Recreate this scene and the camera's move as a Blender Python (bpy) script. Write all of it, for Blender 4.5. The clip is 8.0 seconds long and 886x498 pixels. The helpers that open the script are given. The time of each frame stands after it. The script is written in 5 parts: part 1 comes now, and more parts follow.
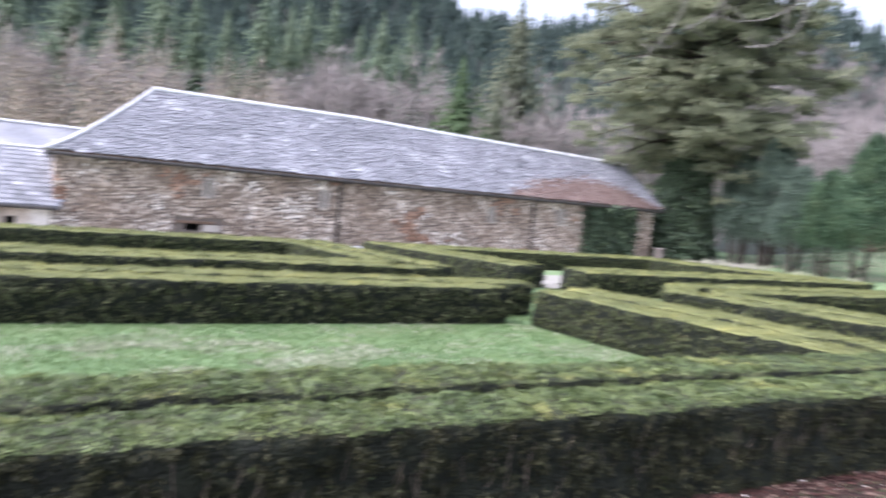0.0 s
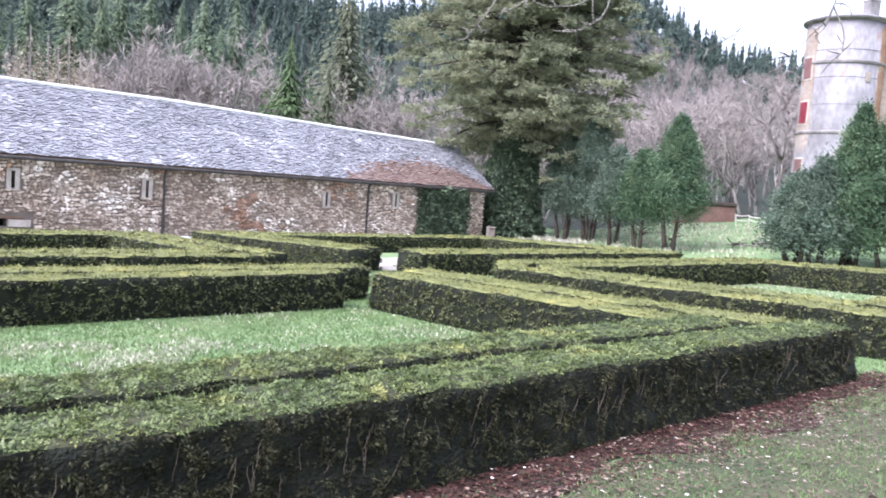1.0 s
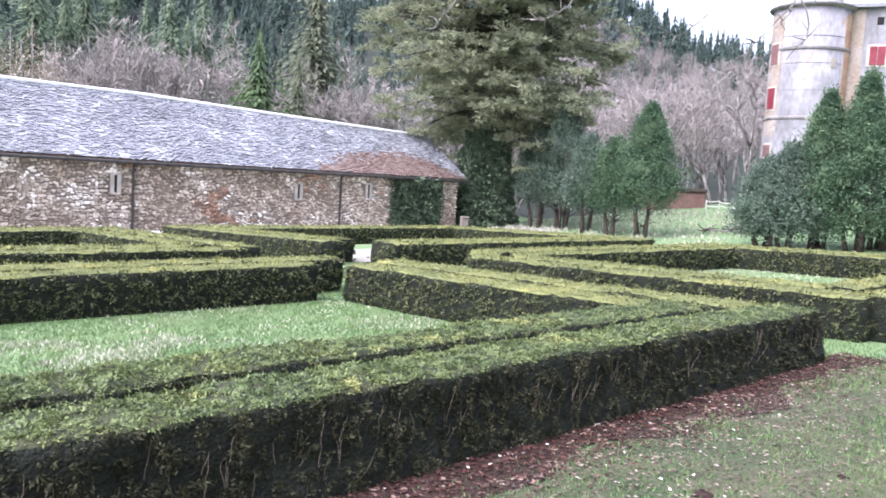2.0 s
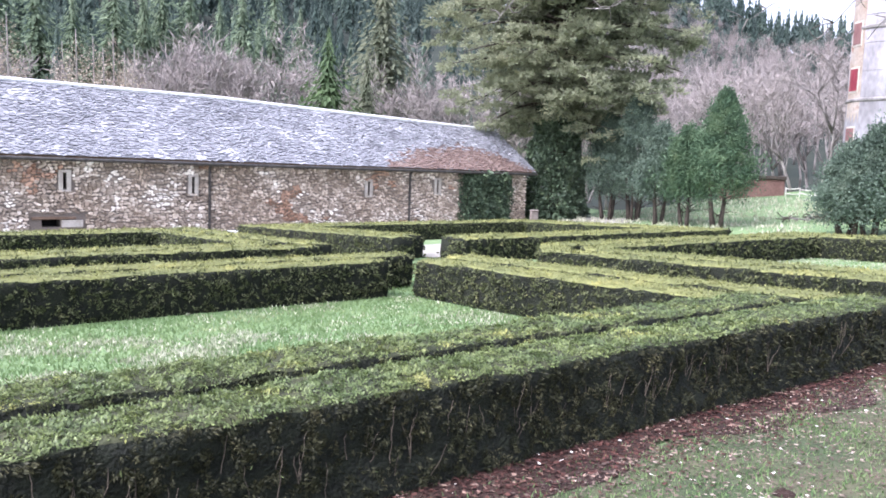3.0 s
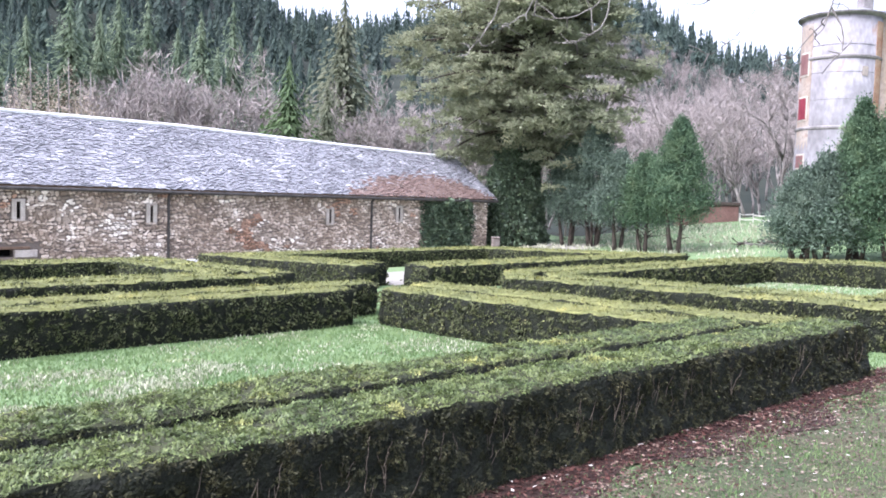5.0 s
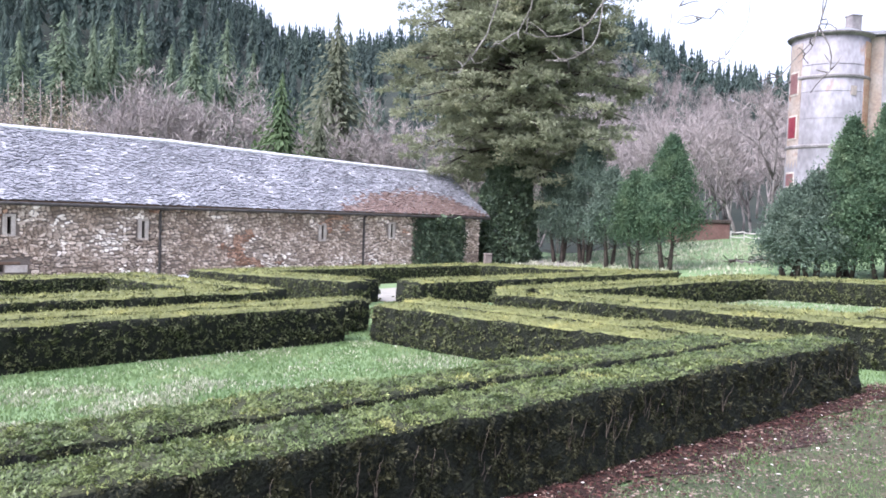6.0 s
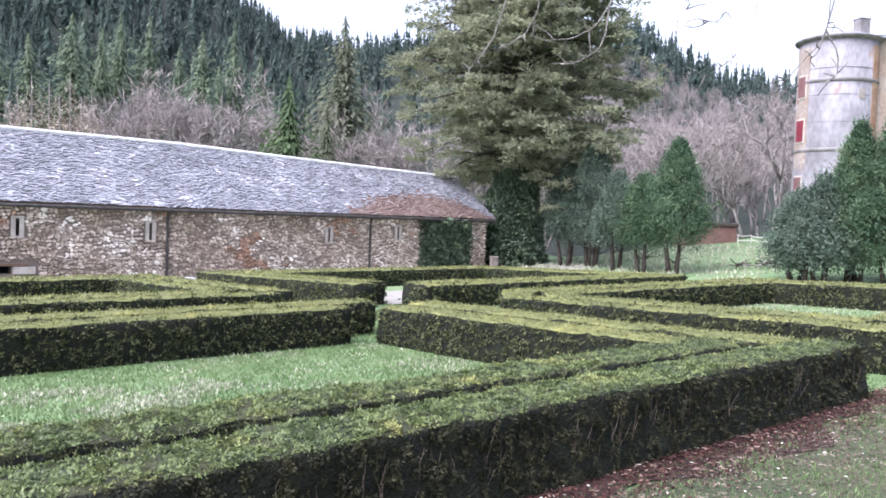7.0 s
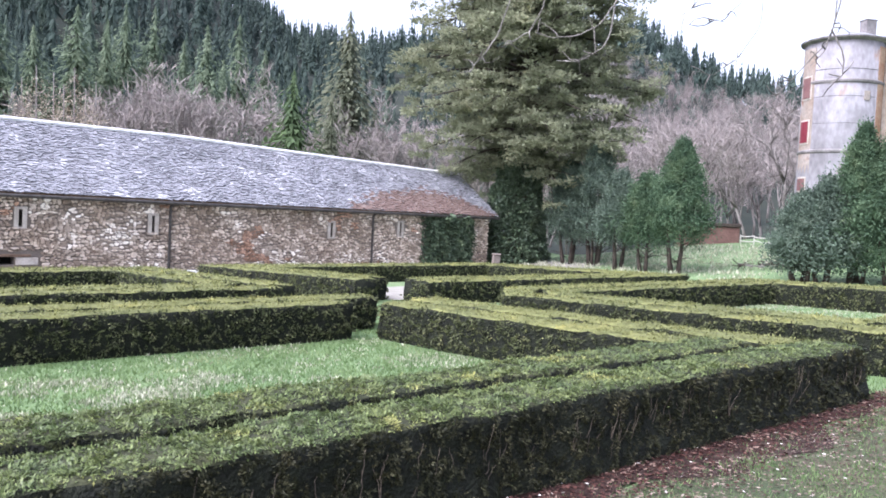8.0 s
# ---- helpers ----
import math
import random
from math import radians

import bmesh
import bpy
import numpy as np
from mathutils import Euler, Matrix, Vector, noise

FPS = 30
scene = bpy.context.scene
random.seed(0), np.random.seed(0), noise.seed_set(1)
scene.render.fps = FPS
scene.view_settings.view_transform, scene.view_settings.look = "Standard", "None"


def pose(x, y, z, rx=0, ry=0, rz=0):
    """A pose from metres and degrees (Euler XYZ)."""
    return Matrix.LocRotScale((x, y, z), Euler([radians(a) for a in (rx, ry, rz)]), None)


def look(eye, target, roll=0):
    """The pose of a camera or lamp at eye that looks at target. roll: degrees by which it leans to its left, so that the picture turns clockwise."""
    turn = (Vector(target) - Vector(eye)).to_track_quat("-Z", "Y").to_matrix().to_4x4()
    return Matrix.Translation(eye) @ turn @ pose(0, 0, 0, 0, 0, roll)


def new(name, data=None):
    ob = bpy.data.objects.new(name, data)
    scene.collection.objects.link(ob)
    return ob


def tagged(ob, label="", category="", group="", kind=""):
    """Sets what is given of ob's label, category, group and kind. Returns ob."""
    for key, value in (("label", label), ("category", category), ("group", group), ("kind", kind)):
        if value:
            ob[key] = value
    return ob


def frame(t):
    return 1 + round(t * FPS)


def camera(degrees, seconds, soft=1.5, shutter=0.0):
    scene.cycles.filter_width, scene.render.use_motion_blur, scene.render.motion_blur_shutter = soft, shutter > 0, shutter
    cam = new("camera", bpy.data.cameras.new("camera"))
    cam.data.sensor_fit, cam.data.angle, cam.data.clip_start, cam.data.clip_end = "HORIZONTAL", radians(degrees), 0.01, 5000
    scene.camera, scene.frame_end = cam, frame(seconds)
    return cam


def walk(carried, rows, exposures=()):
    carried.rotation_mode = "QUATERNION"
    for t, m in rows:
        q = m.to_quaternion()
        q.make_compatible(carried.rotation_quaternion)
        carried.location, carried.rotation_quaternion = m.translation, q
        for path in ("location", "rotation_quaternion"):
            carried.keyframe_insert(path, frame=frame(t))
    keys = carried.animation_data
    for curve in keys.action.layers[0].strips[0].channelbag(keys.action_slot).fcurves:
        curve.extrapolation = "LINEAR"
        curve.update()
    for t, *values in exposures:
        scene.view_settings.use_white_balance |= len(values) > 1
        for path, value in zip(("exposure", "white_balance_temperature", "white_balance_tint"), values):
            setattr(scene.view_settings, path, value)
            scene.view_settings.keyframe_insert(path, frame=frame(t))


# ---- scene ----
# The camera: held at eye height, turning where it stands
cam = camera(58.32, 8.0, soft=1.7, shutter=0.5)
PATH = [
    (0, pose(-0.006, 0.031, 1.746, 85.74, -5.64, 0.39)),
    (0.2, pose(0.005, 0.028, 1.744, 86.47, -5.43, -5.20)),
    (0.5, pose(0.029, 0.021, 1.752, 85.83, -5.04, -8.36)),
    (1, pose(0.042, 0.035, 1.746, 85.58, -4.22, -11.46)),
    (1.5, pose(0.046, 0.031, 1.749, 85.19, -3.46, -13.13)),
    (1.7, pose(0.052, 0.038, 1.744, 85.02, -3.29, -13.85)),
    (2.8, pose(0.079, 0.054, 1.759, 84.65, -2.55, -9.28)),
    (3, pose(0.084, 0.057, 1.754, 84.37, -1.94, -8.43)),
    (3.5, pose(0.049, 0.035, 1.750, 84.09, -1.66, -10.15)),
    (4, pose(0.011, 0.022, 1.759, 84.38, -1.39, -10.97)),
    (4.5, pose(0.001, 0.021, 1.764, 85.20, -1.32, -10.94)),
    (4.7, pose(0.001, 0.021, 1.767, 85.70, -1.50, -11.00)),
    (5.8, pose(0.001, 0.012, 1.763, 87.55, -2.00, -11.84)),
    (6, pose(0.000, 0.011, 1.762, 87.63, -1.94, -11.86)),
    (6.5, pose(0.002, 0.009, 1.759, 87.82, -1.90, -11.77)),
    (7, pose(-0.000, -0.000, 1.760, 87.82, -2.08, -11.39)),
    (7.5, pose(0.001, -0.001, 1.758, 87.72, -2.50, -11.13)),
    (8, pose(0.003, 0.003, 1.757, 87.56, -2.84, -11.20)),
]
walk(cam, PATH, exposures=[(0, 1.46, 5750, 21), (1.0, 1.67, 5750, 21), (4.5, 1.76, 5750, 21), (6.0, 1.53, 5750, 21), (8, 1.48, 5750, 21)])

# Light: a bright, thinly overcast sky; the soft sun stands ahead, beyond the barn
world = bpy.data.worlds.new("sky")
scene.world = world
world.use_nodes = True
wn, wl = world.node_tree.nodes, world.node_tree.links
wn.clear()
sky = wn.new("ShaderNodeTexSky")
sky.sky_type, sky.sun_disc = "NISHITA", False
sky.sun_elevation, sky.sun_rotation = radians(52), radians(-115)
sky.air_density, sky.dust_density, sky.ozone_density = 1.0, 6.0, 1.0
veil = wn.new("ShaderNodeHueSaturation")
veil.inputs["Saturation"].default_value = 0.42
veil.inputs["Value"].default_value = 1.25
back = wn.new("ShaderNodeBackground")
back.inputs["Strength"].default_value = 0.15
wout = wn.new("ShaderNodeOutputWorld")
wl.new(sky.outputs[0], veil.inputs["Color"])
wl.new(veil.outputs[0], back.inputs["Color"])
wl.new(back.outputs[0], wout.inputs["Surface"])
sun = new("sun", bpy.data.lights.new("sun", "SUN"))
sun.data.energy, sun.data.angle, sun.data.color = 0.55, radians(25), (1.0, 0.97, 0.94)
sun.matrix_world = look((-36, -17, 51), (0, 0, 0))

rng = np.random.default_rng(7)

# ---- materials ----


def mat(name, c1, c2, c3=None, scale=1.5, fine=30.0, rough=0.85, bump=0.3, depth=0.01, island=0.0, spread=0.0, thin=0.0, metal=0.0, stretch=(1, 1, 1), contrast=0.25, gloss=0.3):
    """A surface of two or three colours in patches, fine grain, relief and, piece by piece, a lighter or darker tone."""
    m = bpy.data.materials.new(name)
    m.use_nodes = True
    nt = m.node_tree
    n, l = nt.nodes, nt.links
    bsdf, out = n["Principled BSDF"], n["Material Output"]
    geo = n.new("ShaderNodeNewGeometry")
    mp = n.new("ShaderNodeMapping")
    mp.inputs["Scale"].default_value = stretch
    l.new(geo.outputs["Position"], mp.inputs["Vector"])
    big = n.new("ShaderNodeTexNoise")
    big.inputs["Scale"].default_value, big.inputs["Detail"].default_value = scale, 4
    small = n.new("ShaderNodeTexNoise")
    small.inputs["Scale"].default_value, small.inputs["Detail"].default_value = fine, 5
    l.new(mp.outputs[0], big.inputs["Vector"])
    l.new(mp.outputs[0], small.inputs["Vector"])
    ramp = n.new("ShaderNodeValToRGB")
    e = ramp.color_ramp.elements
    e[0].position, e[1].position = 0.36, 0.64
    e[0].color, e[1].color = (*c1, 1), (*c2, 1)
    if c3:
        k = e.new(0.71)
        k.color = (*c3, 1)
    src = big.outputs["Fac"]
    if island or spread:
        add = n.new("ShaderNodeMath")
        add.operation = "MULTIPLY_ADD"
        rnd = geo.outputs["Random Per Island"]
        if spread < 0:
            info = n.new("ShaderNodeObjectInfo")
            rnd = info.outputs["Random"]
        l.new(rnd, add.inputs[0])
        add.inputs[1].default_value = abs(spread)
        sub = n.new("ShaderNodeMath")
        sub.operation = "SUBTRACT"
        l.new(src, sub.inputs[0])
        sub.inputs[1].default_value = abs(spread) / 2
        l.new(sub.outputs[0], add.inputs[2])
        src = add.outputs[0]
    l.new(src, ramp.inputs["Fac"])
    tone = n.new("ShaderNodeMapRange")
    tone.inputs["To Min"].default_value, tone.inputs["To Max"].default_value = 1 - contrast * 1.6, 1 + contrast * 1.6
    l.new(small.outputs["Fac"], tone.inputs["Value"])
    hsv = n.new("ShaderNodeHueSaturation")
    l.new(ramp.outputs["Color"], hsv.inputs["Color"])
    val = tone.outputs[0]
    if island:
        mr = n.new("ShaderNodeMapRange")
        mr.inputs["To Min"].default_value, mr.inputs["To Max"].default_value = 1 - island, 1 + island
        l.new(rnd, mr.inputs["Value"])
        mul = n.new("ShaderNodeMath")
        mul.operation = "MULTIPLY"
        l.new(val, mul.inputs[0])
        l.new(mr.outputs[0], mul.inputs[1])
        val = mul.outputs[0]
    l.new(val, hsv.inputs["Value"])
    l.new(hsv.outputs[0], bsdf.inputs["Base Color"])
    bsdf.inputs["Roughness"].default_value = rough
    bsdf.inputs["Metallic"].default_value = metal
    bsdf.inputs["Specular IOR Level"].default_value = gloss
    if bump:
        b = n.new("ShaderNodeBump")
        b.inputs["Strength"].default_value, b.inputs["Distance"].default_value = bump, depth
        l.new(small.outputs["Fac"], b.inputs["Height"])
        l.new(b.outputs[0], bsdf.inputs["Normal"])
    if thin:
        tr = n.new("ShaderNodeBsdfTranslucent")
        l.new(hsv.outputs[0], tr.inputs["Color"])
        mix = n.new("ShaderNodeMixShader")
        mix.inputs[0].default_value = thin
        l.new(bsdf.outputs[0], mix.inputs[1])
        l.new(tr.outputs[0], mix.inputs[2])
        l.new(mix.outputs[0], out.inputs["Surface"])
    return m


M_GRASS = mat("lawn", (0.106, 0.170, 0.072), (0.147, 0.212, 0.097), (0.221, 0.258, 0.147), scale=0.9, fine=22, bump=0.6, depth=0.03, contrast=0.3)
M_BLADE = mat("grass_blade", (0.122, 0.189, 0.074), (0.167, 0.236, 0.099), (0.261, 0.297, 0.162), scale=1.2, fine=10, spread=0.1, island=0.14, thin=0.3, bump=0, contrast=0.1)
M_BLADE2 = mat("thin_grass_blade", (0.075, 0.135, 0.052), (0.115, 0.180, 0.075), (0.18, 0.19, 0.11), scale=0.9, fine=10, spread=0.2, island=0.2, thin=0.25, bump=0, contrast=0.1)
M_DRY = mat("dry_grass_blade", (0.30, 0.315, 0.21), (0.44, 0.445, 0.34), scale=2, spread=0.3, island=0.2, thin=0.2, bump=0)
M_TURF = mat("worn_turf", (0.045, 0.062, 0.028), (0.075, 0.076, 0.042), (0.105, 0.078, 0.055), scale=1.3, fine=35, bump=0.8, depth=0.02, contrast=0.4)
# soil and fallen leaves are darkened to hold the hedge's shadow
M_SOIL = mat("soil", (0.021, 0.010, 0.008), (0.038, 0.021, 0.015), (0.070, 0.052, 0.038), scale=6, fine=60, bump=0.8, depth=0.02, contrast=0.4)
M_LITTER = mat("fallen_leaf", (0.040, 0.016, 0.012), (0.072, 0.031, 0.024), (0.16, 0.112, 0.088), scale=4, spread=0.45, island=0.4, bump=0)
M_SCRAP = mat("weathered_leaf", (0.081, 0.056, 0.046), (0.145, 0.109, 0.088), (0.245, 0.199, 0.167), scale=4, spread=0.4, island=0.3, bump=0)
M_POST = mat("lichened_stone", (0.12, 0.10, 0.088), (0.18, 0.155, 0.138), scale=4, fine=25, bump=0.4)
M_CHIP = mat("pale_chip", (0.5, 0.46, 0.42), (0.7, 0.67, 0.62), scale=4, spread=0.5, island=0.2, bump=0)
M_GRAVEL = mat("gravel", (0.22, 0.21, 0.18), (0.28, 0.265, 0.235), (0.2, 0.2, 0.15), scale=2, fine=40, bump=0.5, depth=0.02)
# near-black colour stands in for the shade deep between the leaves
M_CORE = mat("hedge_inner_shade", (0.006, 0.0078, 0.004), (0.013, 0.0165, 0.008), scale=8, fine=40, bump=1.0, depth=0.05, contrast=0.5)
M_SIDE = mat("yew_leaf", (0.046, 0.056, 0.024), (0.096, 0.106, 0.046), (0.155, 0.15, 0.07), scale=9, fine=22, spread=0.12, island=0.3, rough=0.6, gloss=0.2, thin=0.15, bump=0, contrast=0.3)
# same leaf as M_SIDE, darkened to paint shade on the front hedge's side
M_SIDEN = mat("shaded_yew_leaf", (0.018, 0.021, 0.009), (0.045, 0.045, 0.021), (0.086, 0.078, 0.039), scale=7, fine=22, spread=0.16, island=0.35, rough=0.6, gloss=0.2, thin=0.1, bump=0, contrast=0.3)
# leafy layer below the top, its shade put into the colour
M_UNDER = mat("shaded_under_growth", (0.016, 0.020, 0.008), (0.038, 0.042, 0.018), scale=4, fine=30, bump=0.8, depth=0.03, contrast=0.5)
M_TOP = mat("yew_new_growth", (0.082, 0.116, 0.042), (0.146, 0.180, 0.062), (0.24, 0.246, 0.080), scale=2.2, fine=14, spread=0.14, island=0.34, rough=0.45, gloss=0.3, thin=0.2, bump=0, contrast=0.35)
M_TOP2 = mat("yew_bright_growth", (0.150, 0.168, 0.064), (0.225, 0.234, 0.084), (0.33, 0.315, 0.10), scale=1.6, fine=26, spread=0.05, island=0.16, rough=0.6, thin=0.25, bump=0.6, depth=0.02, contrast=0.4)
M_STEM = mat("hedge_stem", (0.06, 0.05, 0.036), (0.115, 0.095, 0.07), scale=9, fine=60, bump=0.3)
# lime mortar painted darker to give the deep joints their shade
M_MORTAR = mat("joint_shade_mortar", (0.132, 0.110, 0.094), (0.209, 0.182, 0.154), (0.253, 0.187, 0.138), scale=0.7, fine=20, bump=0.6, depth=0.02)
M_STONE = mat("rubble_stone", (0.356, 0.286, 0.221), (0.540, 0.470, 0.394), (0.734, 0.691, 0.626), scale=0.6, fine=14, spread=0.30, island=0.32, bump=0.5, depth=0.015)
M_STONE1 = mat("rubble_stone_single", (0.356, 0.286, 0.221), (0.540, 0.470, 0.394), (0.734, 0.691, 0.626), scale=0.6, fine=14, spread=-0.30, island=0.32, bump=0.5, depth=0.015)
M_RUST = mat("rust_red_stone", (0.30, 0.18, 0.12), (0.42, 0.28, 0.20), scale=2, fine=16, spread=0.3, island=0.3, bump=0.5)
M_DRESS = mat("dressed_stone", (0.37, 0.335, 0.29), (0.48, 0.445, 0.395), scale=3, fine=25, bump=0.3)
M_SLATE = mat("slate", (0.185, 0.188, 0.205), (0.255, 0.258, 0.28), (0.40, 0.40, 0.42), scale=1.1, fine=9, spread=0.16, island=0.22, rough=0.4, bump=0.4, depth=0.01)
M_SLATE1 = mat("slate_single", (0.185, 0.188, 0.205), (0.255, 0.258, 0.28), (0.40, 0.40, 0.42), scale=1.1, fine=9, spread=-0.16, island=0.22, rough=0.4, bump=0.4, depth=0.01)
M_MOSS = mat("red_moss_slate", (0.145, 0.100, 0.086), (0.185, 0.135, 0.117), (0.21, 0.175, 0.16), scale=1.5, fine=12, spread=0.1, island=0.14, bump=0.6, depth=0.02)
M_RIDGE = mat("ridge_mortar", (0.55, 0.55, 0.56), (0.75, 0.75, 0.76), scale=3, fine=20, rough=0.5, bump=0.3)
M_ZINC = mat("dark_zinc", (0.045, 0.042, 0.04), (0.08, 0.075, 0.07), scale=4, fine=30, rough=0.5, metal=0.3, bump=0.2)
M_HOLE = mat("deep_opening", (0.008, 0.008, 0.008), (0.016, 0.015, 0.014), scale=5, fine=20, bump=0.2)
M_WOOD = mat("weathered_wood", (0.12, 0.08, 0.055), (0.2, 0.14, 0.1), scale=3, fine=25, stretch=(1, 1, 6), bump=0.4)
M_BARK = mat("bark", (0.030, 0.024, 0.019), (0.064, 0.051, 0.041), scale=3, fine=18, stretch=(3, 3, 1), bump=0.8, depth=0.03)
M_TWIG = mat("pale_bark", (0.144, 0.129, 0.121), (0.241, 0.221, 0.207), scale=1, fine=10, spread=0.2, island=0.15, bump=0)
M_BRANCH = mat("grey_bark", (0.10, 0.09, 0.08), (0.22, 0.205, 0.19), scale=6, fine=40, spread=0.3, island=0.2, bump=0)
M_HAZE = mat("twig_bark", (0.213, 0.187, 0.174), (0.290, 0.258, 0.242), scale=0.12, fine=3, spread=0.1, island=0.15, bump=0)
M_LARCH = mat("tawny_twig", (0.337, 0.283, 0.223), (0.436, 0.382, 0.312), scale=0.5, fine=5, spread=0.1, island=0.12, bump=0)
M_PINE = mat("pine_needle", (0.198, 0.218, 0.142), (0.288, 0.306, 0.198), (0.384, 0.384, 0.246), scale=0.55, fine=3, spread=0.1, island=0.12, rough=0.8, gloss=0.15, thin=0.5, bump=0)
M_THUJA = mat("cypress_spray", (0.067, 0.115, 0.070), (0.120, 0.180, 0.101), (0.180, 0.240, 0.132), scale=1.6, fine=7, spread=0.1, island=0.14, rough=0.9, gloss=0.15, thin=0.35, bump=0)
M_SHRUB = mat("bluish_spray", (0.083, 0.117, 0.090), (0.140, 0.188, 0.140), (0.200, 0.244, 0.181), scale=1.6, fine=7, spread=0.1, island=0.14, rough=0.9, gloss=0.15, thin=0.35, bump=0)
M_SPRUCE = mat("grey_green_spruce", (0.140, 0.188, 0.123), (0.200, 0.254, 0.167), (0.266, 0.315, 0.206), scale=0.35, fine=2, spread=0.08, island=0.1, rough=0.8, gloss=0.1, thin=0.5, bump=0)
M_TALL = mat("olive_spruce", (0.145, 0.165, 0.112), (0.195, 0.212, 0.145), scale=0.5, fine=2, spread=0.06, island=0.1, rough=0.8, gloss=0.1, thin=0.5, bump=0)
M_BRIGHT = mat("bright_conifer", (0.072, 0.114, 0.053), (0.108, 0.158, 0.072), scale=0.6, fine=3, spread=0.08, island=0.14, rough=0.8, thin=0.3, bump=0)
M_IVY = mat("ivy_leaf", (0.059, 0.090, 0.056), (0.104, 0.146, 0.085), (0.158, 0.203, 0.112), scale=2.6, fine=8, spread=0.12, island=0.3, rough=0.5, thin=0.1, bump=0)
# spruces of four tones, tree by tree
M_FOREST = [mat("dark_spruce", tuple(c * k * t for c, t in zip((0.074, 0.105, 0.092), tint)), tuple(c * k * t for c, t in zip((0.112, 0.148, 0.122), tint)), scale=0.3, fine=0.6, spread=0.04, island=0.07, rough=0.9, gloss=0.1, thin=0.5, bump=0)
            for k, tint in ((0.82, (1, 1, 1.05)), (0.92, (0.97, 1, 1)), (1.05, (1, 1, 0.98)), (1.4, (1.02, 1, 0.9)))]
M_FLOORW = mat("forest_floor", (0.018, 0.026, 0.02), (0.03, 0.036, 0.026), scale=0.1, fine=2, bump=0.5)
M_RENDER = mat("old_lime_render", (0.17, 0.163, 0.172), (0.262, 0.256, 0.272), (0.25, 0.175, 0.135), scale=0.8, fine=4, bump=0.4, depth=0.03, contrast=0.3, stretch=(1, 1, 0.55))
M_QUOIN = mat("ochre_render", (0.26, 0.205, 0.165), (0.31, 0.275, 0.245), (0.23, 0.135, 0.10), scale=0.8, fine=6, bump=0.3, depth=0.02)
M_BAND = mat("weathered_band_stone", (0.15, 0.14, 0.14), (0.24, 0.225, 0.225), scale=2, fine=12, bump=0.3)
M_SHUT = mat("crimson_paint", (0.15, 0.022, 0.035), (0.20, 0.035, 0.05), scale=2, fine=20, rough=0.6, bump=0.2, contrast=0.1)
M_SHUTG = mat("faded_red_paint", (0.15, 0.075, 0.075), (0.19, 0.11, 0.105), scale=2, fine=20, rough=0.7, bump=0.2, contrast=0.1)
M_EARTH = mat("red_earth", (0.128, 0.072, 0.060), (0.178, 0.111, 0.089), scale=0.8, fine=8, bump=0.6)
M_STAIN = mat("rust_stained_render", (0.30, 0.16, 0.10), (0.38, 0.27, 0.19), scale=1.2, fine=6, bump=0.3, depth=0.02)
M_PALEWOOD = mat("pale_pole", (0.42, 0.40, 0.36), (0.55, 0.53, 0.49), scale=3, fine=20, bump=0.3)

# ---- plan: u runs along the barn and the hedge rows, v away from the viewer ----
TH = radians(29.125)
CU, SU = math.cos(TH), math.sin(TH)


def ground(x, y):
    """Height of the ground: a gentle fall towards the barn, a bank that climbs on the far side, then the hill."""
    x, y = np.asarray(x, float), np.asarray(y, float)
    d = np.hypot(x, y)
    k = np.minimum(1.0, 62.0 / np.maximum(d, 1))
    u = CU * x + SU * y
    v = CU * y - SU * x
    z = (0.0208 * x - 0.0311 * y) * k
    side = 1 / (1 + np.exp(np.clip((v - 36) / 2.5, -50, 50)))
    z = z + 0.085 * np.logaddexp(0, (u - 28.5) / 1.5) * 1.5 * side * np.clip((75 - u) / 20, 0, 1)
    b = np.degrees(np.arctan2(x, y))
    top = np.interp(b, [-60, -32, -20, -12, -6, -3, 0, 5, 10, 17, 24, 27, 30.4, 34.6, 45, 70], [120, 140, 145, 130, 104, 87, 74, 71, 77, 82, 84, 73, 59, 54, 50, 45])
    s = np.clip((d - 72) / 330, 0, 1)
    hill = top * s * s * (3 - 2 * s) * np.clip((y + 40) / 60, 0, 1)
    return z + hill


def world_of(u, v, h=0.0):
    """The place at u, v in the plan, h above the ground."""
    x, y = CU * np.asarray(u, float) - SU * np.asarray(v, float), SU * np.asarray(u, float) + CU * np.asarray(v, float)
    return np.stack([x, y, ground(x, y) + h], -1)


def flat_of(u, v, z):
    """The place at u, v in the plan, at the level z."""
    u, v, z = np.broadcast_arrays(np.asarray(u, float), np.asarray(v, float), np.asarray(z, float))
    return np.stack([CU * u - SU * v, SU * u + CU * v, z], -1)


# ---- mesh helpers ----


def faces_mesh(name, verts, size, materials, index=None):
    """A mesh of separate faces, each of size corners, from an array of their corners."""
    verts = np.asarray(verts, np.float32).reshape(-1, 3)
    n = len(verts) // size
    me = bpy.data.meshes.new(name)
    me.vertices.add(n * size)
    me.loops.add(n * size)
    me.polygons.add(n)
    me.vertices.foreach_set("co", verts.ravel())
    me.loops.foreach_set("vertex_index", np.arange(n * size, dtype=np.int32))
    me.polygons.foreach_set("loop_start", np.arange(0, n * size, size, dtype=np.int32))
    if index is not None:
        me.polygons.foreach_set("material_index", np.asarray(index, np.int32))
    for m in materials if isinstance(materials, (list, tuple)) else [materials]:
        me.materials.append(m)
    me.update(calc_edges=True)
    return me


